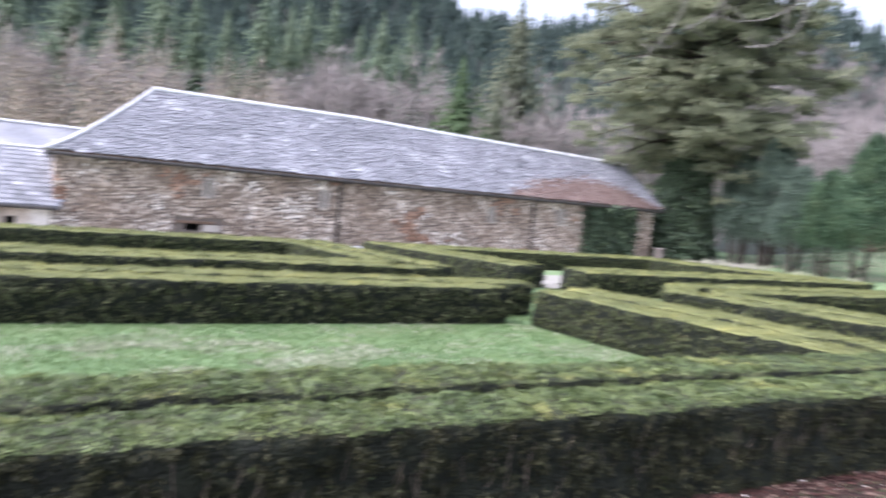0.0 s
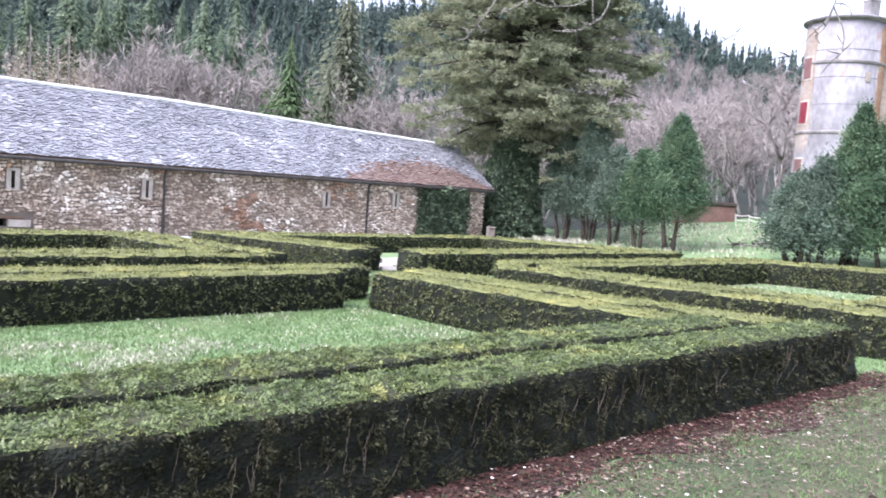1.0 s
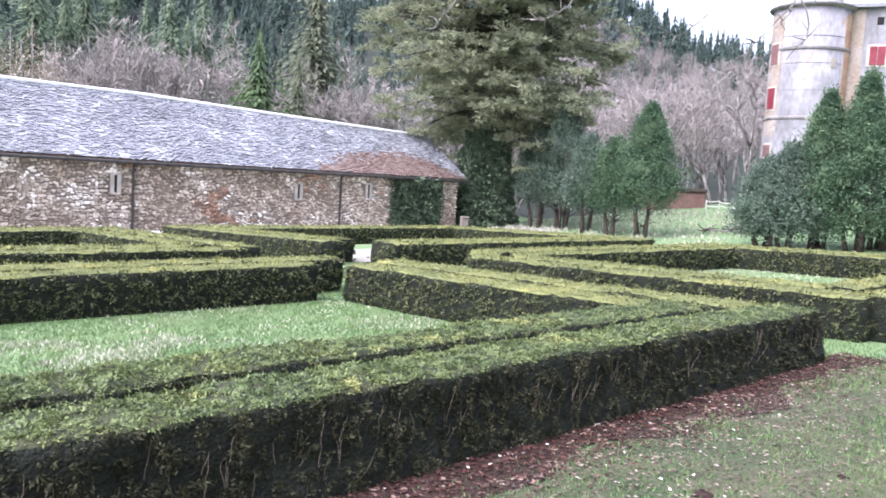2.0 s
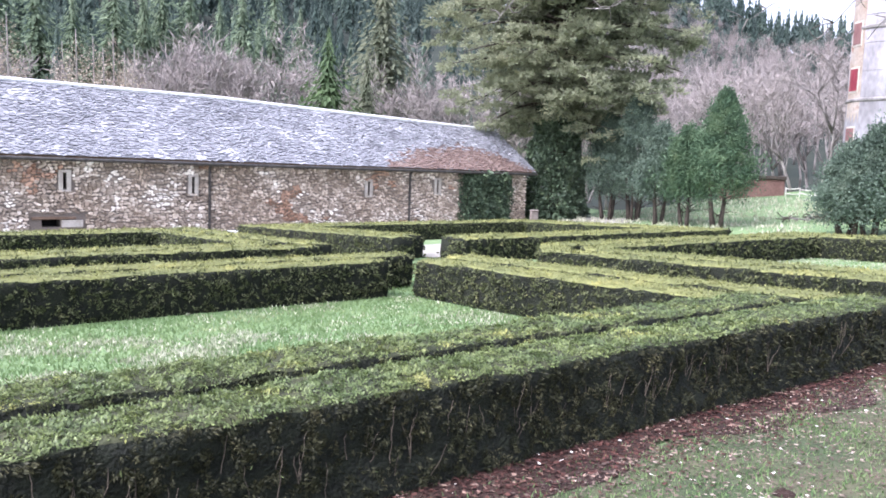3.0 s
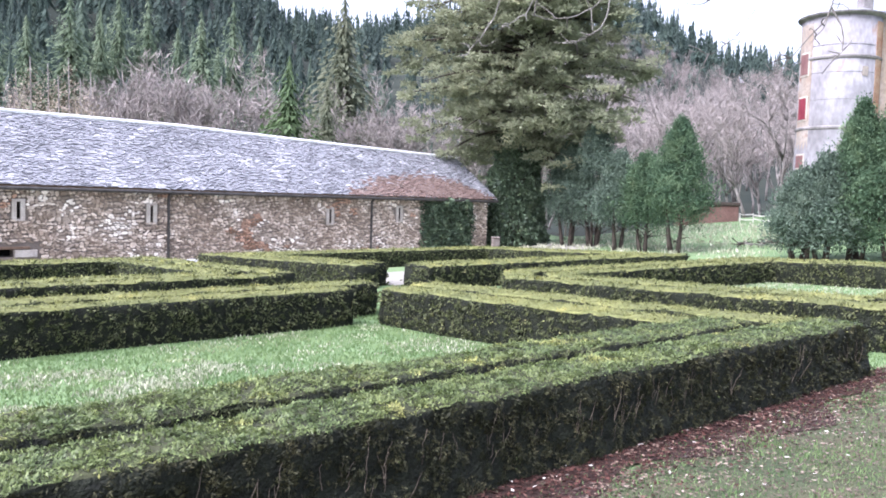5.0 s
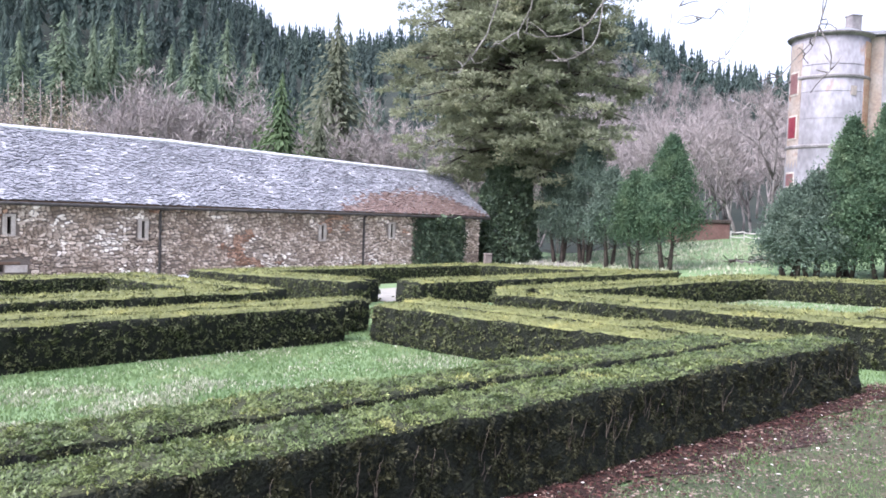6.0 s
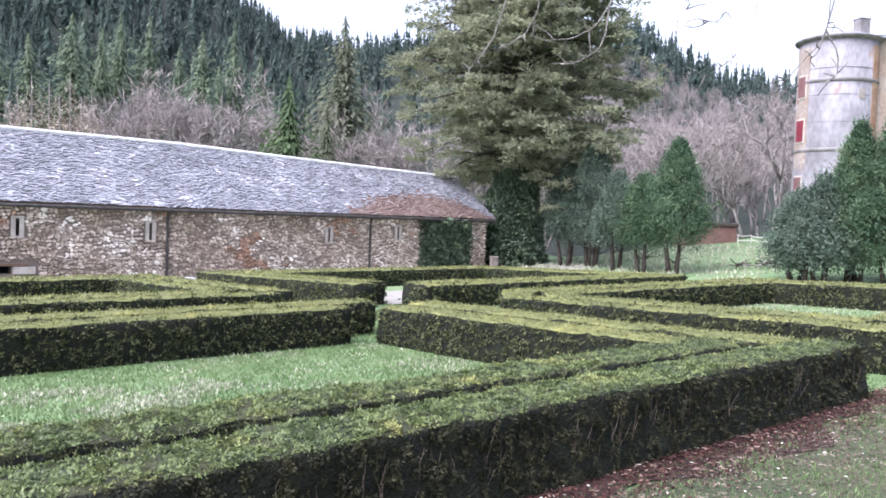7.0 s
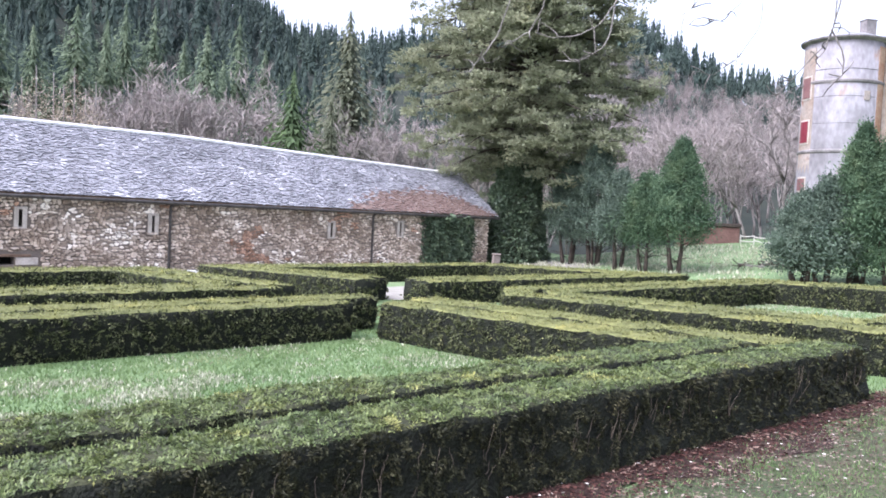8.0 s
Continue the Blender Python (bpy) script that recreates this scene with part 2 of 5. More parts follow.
def poly_mesh(name, verts, faces, materials, smooth=False, index=None):
    me = bpy.data.meshes.new(name)
    me.from_pydata([tuple(map(float, v)) for v in verts], [], [tuple(int(i) for i in f) for f in faces])
    for m in materials if isinstance(materials, (list, tuple)) else [materials]:
        me.materials.append(m)
    if index is not None:
        me.polygons.foreach_set("material_index", np.asarray(index, np.int32))
    if smooth:
        me.polygons.foreach_set("use_smooth", [True] * len(me.polygons))
    me.update()
    return me


def child(name, me, parent, label=""):
    """A part: one mesh under a thing or under a part."""
    ob = new(name, me)
    ob.parent = parent
    ob.matrix_parent_inverse = Matrix.Identity(4)
    if label:
        ob["label"] = label
    return ob


def base(name, place, label, category, group="", kind=""):
    """The Empty at a thing's foot. Its parts are given in its own axes."""
    ob = new(name)
    ob.matrix_basis = Matrix.Translation(Vector([float(c) for c in place]))
    return tagged(ob, label, category, group, kind)


def unit(a):
    return a / np.maximum(np.linalg.norm(a, axis=-1, keepdims=True), 1e-9)


def leaves(points, length, width, out=None, bias=0.0, lift=0.0, vary=0.4, face=None):
    """Pointed leaves (four corners each) that stand on the points, turned at random, drawn towards the direction out."""
    n = len(points)
    d = unit(rng.normal(size=(n, 3)))
    if out is not None:
        d = unit(d + bias * out)
    d[:, 2] += lift
    d = unit(d)
    s = unit(np.cross(d, unit(rng.normal(size=(n, 3)) if face is None else face + 0.35 * rng.normal(size=(n, 3)))))
    ln = (length * (1 + vary * rng.uniform(-1, 1, n)))[:, None]
    wd = (width * (1 + vary * rng.uniform(-1, 1, n)))[:, None]
    return np.stack([points, points + d * ln * 0.45 + s * wd * 0.5, points + d * ln, points + d * ln * 0.45 - s * wd * 0.5], 1)


FLOW = unit(np.random.default_rng(3).normal(size=(997, 3)))


def skin_leaves(points, length, width, out, rise, loose, vary=0.4, spray=0.08):
    """Pointed leaves that lie along a surface, in sprays that lean one way, tip raised by rise, tilted at random by loose."""
    n = len(points)
    cell = np.floor(points / spray).astype(np.int64)
    way = FLOW[(cell[:, 0] * 73 + cell[:, 1] * 179 + cell[:, 2] * 283) % 997]
    d = unit(np.cross(out, way) + 0.4 * rng.normal(size=(n, 3))) + rise * out
    d = unit(d + loose * 0.5 * rng.normal(size=(n, 3)))
    s = unit(np.cross(out + loose * rng.normal(size=(n, 3)), d))
    ln = (length * (1 + vary * rng.uniform(-1, 1, n)))[:, None]
    wd = (width * (1 + vary * rng.uniform(-1, 1, n)))[:, None]
    return np.stack([points, points + d * ln * 0.45 + s * wd * 0.5, points + d * ln, points + d * ln * 0.45 - s * wd * 0.5], 1)


def tube(path, radii, sides=6):
    """Corners and faces of a tapered tube along a path."""
    path = np.asarray(path, float)
    radii = np.broadcast_to(np.asarray(radii, float), (len(path),))
    t = unit(np.gradient(path, axis=0))
    ref = np.array([0.13, 0.21, 1.0]) if abs(t[0, 2]) < 0.9 else np.array([1.0, 0.2, 0.1])
    a = unit(np.cross(t, ref))
    b = np.cross(t, a)
    ang = np.linspace(0, 2 * np.pi, sides, endpoint=False)
    ring = path[:, None] + radii[:, None, None] * (np.cos(ang)[None, :, None] * a[:, None] + np.sin(ang)[None, :, None] * b[:, None])
    verts = ring.reshape(-1, 3)
    faces = []
    for i in range(len(path) - 1):
        for j in range(sides):
            k = (j + 1) % sides
            faces.append((i * sides + j, i * sides + k, (i + 1) * sides + k, (i + 1) * sides + j))
    faces.append(tuple(range(sides))[::-1])
    faces.append(tuple((len(path) - 1) * sides + j for j in range(sides)))
    return verts, faces


def joined(pieces):
    """Several (corners, faces) as one."""
    vs, fs, n = [], [], 0
    for v, f in pieces:
        vs.append(np.asarray(v))
        fs.extend([tuple(i + n for i in q) for q in f])
        n += len(v)
    return np.concatenate(vs), fs


def box(lo, hi, chamfer=0.0):
    """Corners and faces of a box, its upright and level edges cut by the chamfer."""
    lo, hi = np.asarray(lo, float), np.asarray(hi, float)
    bm = bmesh.new()
    bmesh.ops.create_cube(bm, size=1.0)
    for v in bm.verts:
        v.co = Vector((lo + (np.array(v.co) + 0.5) * (hi - lo)).tolist())
    if chamfer:
        bmesh.ops.bevel(bm, geom=bm.edges[:], offset=chamfer, segments=1, affect="EDGES")
    bm.verts.ensure_lookup_table()
    out = np.array([v.co[:] for v in bm.verts]), [tuple(v.index for v in f.verts) for f in bm.faces]
    bm.free()
    return out


def uvz(verts):
    """Turns corners given as u, v, level into the world."""
    verts = np.asarray(verts, float)
    return flat_of(verts[:, 0], verts[:, 1], verts[:, 2])


# ---- ground: one sheet to the horizon ----
gx = np.concatenate([[-4200, -2000, -1000, -600, -500, -420, -390, -360, -330], np.linspace(-300, -60, 33), np.linspace(-55, 60, 93), np.linspace(64, 300, 40), [330, 360, 390, 420, 500, 600, 1000, 2000, 4200]])
gy = np.concatenate([[-4200, -2000, -1000, -500, -250, -120, -60], np.linspace(-30, 66, 81), np.linspace(70, 300, 44), [330, 360, 390, 420, 500, 600, 1000, 2000, 4200]])
X, Y = np.meshgrid(gx, gy)
Z = ground(X, Y)
near = (np.hypot(X, Y) < 60)
Z += np.where(near, 0.012 * np.sin(X * 2.1 + 1.3 * np.sin(Y * 1.7)) * np.cos(Y * 2.4), 0)
gv = np.stack([X.ravel(), Y.ravel(), Z.ravel()], 1)
nx = len(gx)
gf, gi = [], []
for j in range(len(gy) - 1):
    for i in range(nx - 1):
        gf.append((j * nx + i, j * nx + i + 1, (j + 1) * nx + i + 1, (j + 1) * nx + i))
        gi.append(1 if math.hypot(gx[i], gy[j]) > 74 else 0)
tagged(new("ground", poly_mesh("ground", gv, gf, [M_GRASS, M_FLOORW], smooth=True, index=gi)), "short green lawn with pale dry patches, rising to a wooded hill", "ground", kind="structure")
# ---- hedges: double rows of clipped yew round four beds ----
HH = 0.61


def hedge(name, line, width, label, cover=0.85, growth=None, height=HH, stems=0, side=None, flare=0.0):
    """A clipped hedge along a line in the plan: an inside coloured dark as shade, leafy sides and a paler top of new
    growth.
    """
    line = np.asarray(line, float)
    seg = np.linalg.norm(np.diff(line, axis=0), axis=1)
    step = 0.14
    pts, nor = [], []
    dirs = np.diff(line, axis=0) / seg[:, None]
    nrm = np.stack([-dirs[:, 1], dirs[:, 0]], 1)
    for i, s in enumerate(seg):
        m = max(2, int(s / step))
        for k in range(m + (i == len(seg) - 1)):
            a = k / m
            n = nrm[i].copy()
            if k == 0 and i > 0:
                n = nrm[i] + nrm[i - 1]
                n = n / max(0.4, (1 + nrm[i] @ nrm[i - 1]))
            pts.append(line[i] + a * (line[i + 1] - line[i]))
            nor.append(n)
    pts, nor = np.array(pts), np.array(nor)
    w = width / 2
    prof = np.array([(-w + 0.05, 0.0), (-w + 0.015, 0.12), (-w, 0.28), (-w, 0.42), (-w + 0.002, height - 0.06), (-w + 0.015, height - 0.015), (-w + 0.05, height), (-w * 0.35, height + 0.004),
                     (w * 0.35, height + 0.004), (w - 0.05, height), (w - 0.015, height - 0.015), (w - 0.002, height - 0.06), (w, 0.42), (w, 0.28), (w - 0.015, 0.12), (w - 0.05, 0.0)])
    prof[:, 0] += np.sign(prof[:, 0]) * (0.035 + flare) * np.clip(1 - prof[:, 1] / 0.3, 0, 1)
    q = len(prof)
    U2 = pts[:, None, 0] + nor[:, None, 0] * prof[None, :, 0]
    V2 = pts[:, None, 1] + nor[:, None, 1] * prof[None, :, 0]
    P = world_of(U2, V2)
    P[..., 2] += prof[None, :, 1]
    # uneven clipping
    wob = 0.007 * np.sin(P[..., 0] * 3.1 + 2 * np.sin(P[..., 1] * 1.3)) + 0.008 * np.sin(P[..., 1] * 7.3 + P[..., 2] * 9 + P[..., 0] * 5) + rng.normal(0, 0.008, P.shape[:2])
    lump = np.array([[noise.noise(Vector((float(c[0]) * 4.5, float(c[1]) * 4.5, float(c[2]) * 5.5))) for c in row] for row in P])
    wob = wob + 0.05 * lump * (0.3 + 0.7 * (prof[:, 1] < height - 0.03))[None]
    up = (prof[:, 1] > height - 0.03)
    P[..., 2] += np.where(up[None], wob * 0.9, 0)
    sgn = np.sign(prof[:, 0])[None] * (~up)[None]
    n3 = np.stack([CU * nor[:, 0] - SU * nor[:, 1], SU * nor[:, 0] + CU * nor[:, 1]], 1)
    P[..., 0] += n3[:, None, 0] * wob * sgn
    P[..., 1] += n3[:, None, 1] * wob * sgn
    n = len(pts)
    faces = [(i * q + j, i * q + j + 1, (i + 1) * q + j + 1, (i + 1) * q + j) for i in range(n - 1) for j in range(q - 1)]
    faces += [tuple(range(q))[::-1], tuple((n - 1) * q + j for j in range(q))]
    ctr = world_of(*pts[n // 2])
    ob = base(name, ctr, label, "hedge", "clipped hedges of the parterre")
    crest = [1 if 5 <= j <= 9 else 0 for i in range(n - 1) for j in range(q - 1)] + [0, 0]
    child("hedge_body", poly_mesh("hedge_body", P.reshape(-1, 3) - ctr, faces, [M_CORE, growth or M_UNDER], smooth=True, index=crest), ob, "dense inner twigs, coloured near-black for the shade inside")
    # leaves on the skin, quad by quad
    A, B, C, D = P[:-1, :-1], P[1:, :-1], P[1:, 1:], P[:-1, 1:]
    quads = np.stack([A, B, C, D], 2).reshape(-1, 4, 3)
    jj = np.tile(np.arange(q - 1), n - 1)
    # end caps
    caps = []
    for k in (0, n - 1):
        half = q // 2
        for j in range(half - 1):
            caps.append([P[k, j], P[k, j + 1], P[k, q - 2 - j], P[k, q - 1 - j]])
    quads = np.concatenate([quads, np.array(caps)])
    jj = np.concatenate([jj, np.zeros(len(caps), int)])
    area = 0.5 * np.linalg.norm(np.cross(quads[:, 2] - quads[:, 0], quads[:, 3] - quads[:, 1]), axis=1)
    cen = quads.mean(1)
    dist = np.hypot(cen[:, 0], cen[:, 1])
    lf = np.clip(0.0044 * dist, 0.026, 0.085)
    seen = CU * cen[:, 0] + SU * cen[:, 1] > -1.0
    mids = world_of(pts[:, 0], pts[:, 1])
    hub = mids[np.argmin(((cen[:, None, :2] - mids[None, :, :2]) ** 2).sum(2), 1)]
    rear = ((cen - hub)[:, :2] * np.array([-SU, CU])).sum(1) > 0.25 * width
    dense = np.where((jj >= 5) & (jj <= 9), 1.35, np.where(rear, 0.3, 1.35 * cover))
    if growth:
        dense = np.where((jj >= 5) & (jj <= 9), 1.0, dense)
    cnt = rng.poisson(area * np.where(seen, dense, 0.15) / (0.16 * lf ** 2))
    idx = np.repeat(np.arange(len(quads)), cnt)
    a, b = rng.random(len(idx))[:, None], rng.random(len(idx))[:, None]
    Q = quads[idx]
    pos = (1 - a) * (1 - b) * Q[:, 0] + a * (1 - b) * Q[:, 1] + a * b * Q[:, 2] + (1 - a) * b * Q[:, 3]
    on = unit(np.cross(Q[:, 2] - Q[:, 0], Q[:, 3] - Q[:, 1]))
    top = (jj[idx] >= 5) & (jj[idx] <= 9)
    cl = world_of(pts[:, 0], pts[:, 1])
    nearest = np.argmin(((cen[:, None, :2] - cl[None, :, :2]) ** 2).sum(2), 1)
    outward = cen - cl[nearest] - np.array([0, 0, 0.3])
    flip = np.sign((on * outward[idx]).sum(1))[:, None]
    on = on * np.where(flip == 0, 1, flip)
    keep = rng.random(len(idx)) < np.where(top, 1.0, np.clip(0.6 + (pos[:, 2] - cl[nearest[idx], 2]) / 0.35, 0.5, 1.0))
    holes = np.array([noise.noise(Vector((float(c[0]) * 7, float(c[1]) * 7, float(c[2]) * 8))) for c in cen])
    keep &= rng.random(len(idx)) < np.where(top, np.clip(1.0 + 1.0 * holes[idx], 0.5, 1), np.clip(0.95 + 1.2 * holes[idx], 0.3, 1))
    idx, pos, on, top = idx[keep], pos[keep], on[keep], top[keep]
    # sprays stand proud of the skin, with hollows between them
    tuft = np.array([noise.noise(Vector((x * 11, y * 11, z_ * 10))) + 0.6 * noise.noise(Vector((x * 23, y * 23, z_ * 21))) for x, y, z_ in pos.tolist()])
    keep = rng.random(len(idx)) < np.where(top, np.clip(0.95 + 1.5 * tuft, 0.25, 1), np.clip(0.62 + 3.2 * tuft, 0.04, 1))
    idx, pos, on, top, tuft = idx[keep], pos[keep], on[keep], top[keep], tuft[keep]
    pos = pos + on * (rng.uniform(-0.006, 0.012, len(pos)) + np.where(top, np.where(lf[idx] < 0.034, 0.026, 0.006), 0.06) * tuft)[:, None]
    pos = pos + on * np.where(top & (lf[idx] > 0.034), 0.008, 0.0)[:, None]
    L = np.where(top & (lf[idx] > 0.034), 0.8, 1.0) * lf[idx]
    lv = skin_leaves(pos, L, L * 0.4, on, np.where(top, np.where(lf[idx] < 0.034, 0.3, 0.05), 0.55)[:, None], np.where(top, np.where(lf[idx] < 0.034, 0.3, 0.15), 0.45)[:, None])
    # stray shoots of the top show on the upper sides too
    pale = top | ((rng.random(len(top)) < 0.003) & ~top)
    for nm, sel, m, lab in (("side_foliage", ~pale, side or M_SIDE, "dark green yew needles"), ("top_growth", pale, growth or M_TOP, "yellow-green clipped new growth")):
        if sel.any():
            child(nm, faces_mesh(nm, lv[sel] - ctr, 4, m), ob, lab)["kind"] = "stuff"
    if stems:
        pieces = []
        for k in range(stems):
            i = rng.integers(0, n - 1)
            if math.hypot(*cl[i][:2]) > 11:
                continue
            side = unit((P[i, 3] - P[i, 12])[None])[0]
            side[2] = 0
            off = side * 0.022
            lo_ = rng.uniform(0.03, 0.36)
            zz = np.linspace(lo_, min(0.56, lo_ + rng.uniform(0.1, 0.28)), 7)
            sway = np.cumsum(rng.normal(0, 0.005, (7, 2)), 0) + np.linspace(0, 1, 7)[:, None] * rng.normal(0, 0.035, 2)
            base_p = P[i, 3] * 1.0
            path = np.stack([base_p[0] + off[0] + sway[:, 0] * 1.2, base_p[1] + off[1] + sway[:, 1] * 0.3, cl[i][2] + zz], 1)
            pieces.append(tube(path - ctr, np.linspace(rng.uniform(0.0025, 0.0058), 0.0016, 7), 4))
        if pieces:
            v, f = joined(pieces)
            child("bare_wood", poly_mesh("bare_wood", v, f, M_STEM), ob, "bare pale woody stems")["kind"] = "stuff"
    return ob


W1 = 0.64
LAB_O = "low clipped yew hedge, dark sides and yellow-green top"
LAB_I = "low clipped yew hedge forming the inner row of a bed"
# bed in front: its far right corner stands open
LAB_N = "low clipped yew hedge, dull green top, bare stems showing below"
# the front row's side leaves carry shade in their colour
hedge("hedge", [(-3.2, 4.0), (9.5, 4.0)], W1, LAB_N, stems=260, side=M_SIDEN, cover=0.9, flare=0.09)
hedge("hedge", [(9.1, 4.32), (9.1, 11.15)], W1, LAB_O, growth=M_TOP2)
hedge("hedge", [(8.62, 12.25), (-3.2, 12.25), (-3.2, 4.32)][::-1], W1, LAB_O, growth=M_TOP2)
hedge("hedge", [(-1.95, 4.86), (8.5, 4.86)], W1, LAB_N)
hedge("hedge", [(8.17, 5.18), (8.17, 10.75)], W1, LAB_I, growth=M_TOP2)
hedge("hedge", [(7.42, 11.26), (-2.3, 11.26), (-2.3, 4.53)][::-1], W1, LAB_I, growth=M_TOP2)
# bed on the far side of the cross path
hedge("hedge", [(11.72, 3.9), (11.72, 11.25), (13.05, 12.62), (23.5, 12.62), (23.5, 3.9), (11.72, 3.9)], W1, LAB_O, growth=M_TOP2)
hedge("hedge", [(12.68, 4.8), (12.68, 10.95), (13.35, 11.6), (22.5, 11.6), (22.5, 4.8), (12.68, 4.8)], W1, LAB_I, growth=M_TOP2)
# far beds
ARM_O, ARM_I = 23.75, 22.85
hedge("hedge", [(8.55, 15.35), (8.55, 23.6), (-3.2, 23.6), (-3.2, 15.0), (8.2, 15.0)], W1, LAB_O, growth=M_TOP2)
hedge("hedge", [(7.58, 16.0), (7.58, 22.6), (-2.3, 22.6), (-2.3, 16.0), (7.5, 16.0)], W1, LAB_I, growth=M_TOP2)
hedge("hedge", [(11.65, 16.6), (11.25, 24.95), (ARM_O, 24.95), (ARM_O, 15.55), (12.6, 15.55)], W1, LAB_O, growth=M_TOP2)
hedge("hedge", [(12.4, 17.2), (12.25, 24.0), (ARM_I, 24.0), (ARM_I, 16.45), (13.0, 16.45)], W1, LAB_I, growth=M_TOP2)
# ---- barn ----
VB, ZE, DR = 31.63, 1.86, 3.2
UL, UR = 1.5, 30.5


def ridge_z(u):
    """The ridge sinks towards the far gable."""
    return np.interp(u, [1.0, 14.0, 31.0], [4.70, 4.68, 4.13])


barn = base("barn", flat_of(16.0, VB, -1.2), "long rubble-stone barn under a grey slate roof", "barn")
BO = np.array(flat_of(16.0, VB, -1.2))


def barn_part(name, verts, faces, material, label="", parent=None, smooth=False):
    return child(name, poly_mesh(name, uvz(verts) - BO, faces, material, smooth), parent or barn, label)


SLITS = [(6.93, 0.12, 0.62, 1.20), (11.72, 0.11, 0.52, 1.15), (20.06, 0.11, 0.52, 1.12), (24.1, 0.11, 0.66, 1.26)]
ZB = -1.6
WEND = 30.15
# the wall's mortar, in pieces round the openings; its colour includes the joints' shade
cuts = sorted([(c - w / 2, c + w / 2, a, b) for c, w, a, b in SLITS] + [(6.14, 6.76, -0.78, -0.5)])


def wall_grid(us_, zs_, holes, v0, v1):
    """A wall between v0 and v1 as one piece, with the holes cut through it."""
    vid, verts, faces = {}, [], []

    def corner(i, j, k):
        if (i, j, k) not in vid:
            vid[(i, j, k)] = len(verts)
            verts.append((us_[i], (v0, v1)[k], zs_[j]))
        return vid[(i, j, k)]

    def solid(i, j):
        if not (0 <= i < len(us_) - 1 and 0 <= j < len(zs_) - 1):
            return False
        cu2, cz2 = (us_[i] + us_[i + 1]) / 2, (zs_[j] + zs_[j + 1]) / 2
        return not any(a < cu2 < b and lo < cz2 < hi for a, b, lo, hi in holes)

    for i in range(len(us_) - 1):
        for j in range(len(zs_) - 1):
            if not solid(i, j):
                continue
            faces.append((corner(i, j, 0), corner(i + 1, j, 0), corner(i + 1, j + 1, 0), corner(i, j + 1, 0)))
            faces.append((corner(i, j + 1, 1), corner(i + 1, j + 1, 1), corner(i + 1, j, 1), corner(i, j, 1)))
            for di, dj, p, q in ((-1, 0, (i, j), (i, j + 1)), (1, 0, (i + 1, j + 1), (i + 1, j)), (0, -1, (i + 1, j), (i, j)), (0, 1, (i, j + 1), (i + 1, j + 1))):
                if not solid(i + di, j + dj):
                    faces.append((corner(*p, 0), corner(*q, 0), corner(*q, 1), corner(*p, 1)))
    return verts, faces


cu_breaks = sorted({UL, WEND, *[a for q in cuts for a in q[:2]]})
cz_breaks = sorted({ZB, ZE + 0.05, *[a for q in cuts for a in q[2:]]})
v, f = box((UL, VB + 0.55, ZB), (UL + 0.5, VB + 2 * DR - 0.5, ZE))
barn_part("end_wall", v, f, M_STONE, "rubble end wall")
v, f = box((WEND - 0.5, VB + 0.55, ZB), (WEND, VB + 2 * DR - 0.5, ZE))
barn_part("end_wall", v, f, M_STONE, "rubble end wall")
v, f = box((UL, VB + 2 * DR - 0.5, ZB), (WEND, VB + 2 * DR, ZE))
barn_part("rear_wall", v, f, M_STONE, "rubble rear wall")
v, f = wall_grid(cu_breaks, cz_breaks, cuts, VB, VB + 0.55)
wall = barn_part("wall", v, f, M_MORTAR, "lime-mortared rubble wall")
v, f = box((UL + 0.6, VB + 0.57, ZB), (WEND - 0.6, VB + 0.6, ZE - 0.1))
barn_part("dark_interior", v, f, M_HOLE, "unlit inside behind the openings")
# a plate added so that its dark strip stands for the eaves' shadow
v, f = box((UL - 0.1, VB - 0.12, ZE - 0.1), (UR, VB + 0.1, ZE + 0.06), 0.02)
barn_part("eave_shade_plate", v, f, M_WOOD, "wooden wall plate under the eaves, added as the dark eave shadow")
# slit surrounds and vent
for c, w, lo, hi in SLITS:
    s = 0.16
    for nm, lo3, hi3 in (("jamb", (c - w / 2 - s, VB - 0.05, lo - 0.04), (c - w / 2, VB + 0.3, hi + 0.02)), ("jamb", (c + w / 2, VB - 0.05, lo - 0.04), (c + w / 2 + s, VB + 0.3, hi + 0.02)),
                         ("lintel", (c - w / 2 - s, VB - 0.055, hi + 0.02), (c + w / 2 + s, VB + 0.3, hi + 0.12)), ("sill", (c - w / 2 - s, VB - 0.055, lo - 0.12), (c + w / 2 + s, VB + 0.3, lo - 0.04))):
        v, f = box(lo3, hi3, 0.015)
        barn_part(nm, v, f, M_DRESS, "pale dressed stone")
v, f = box((5.8, VB - 0.08, -0.5), (7.3, VB + 0.3, -0.4), 0.015)
barn_part("lintel", v, f, M_WOOD, "long weathered wooden lintel")
v, f = box((6.8, VB - 0.06, -0.8), (7.55, VB + 0.3, -0.52), 0.02)
barn_part("quoin", v, f, M_DRESS, "large pale stone block")


def clear(u0, u1, z0, z1):
    """Whether a stone keeps off the openings and their surrounds."""
    for c, w, lo, hi in SLITS:
        if u1 > c - w / 2 - 0.14 and u0 < c + w / 2 + 0.14 and z1 > lo - 0.1 and z0 < hi + 0.1:
            return False
    return not (u1 > 5.8 and u0 < 7.55 and z1 > -0.82 and z0 < -0.4)


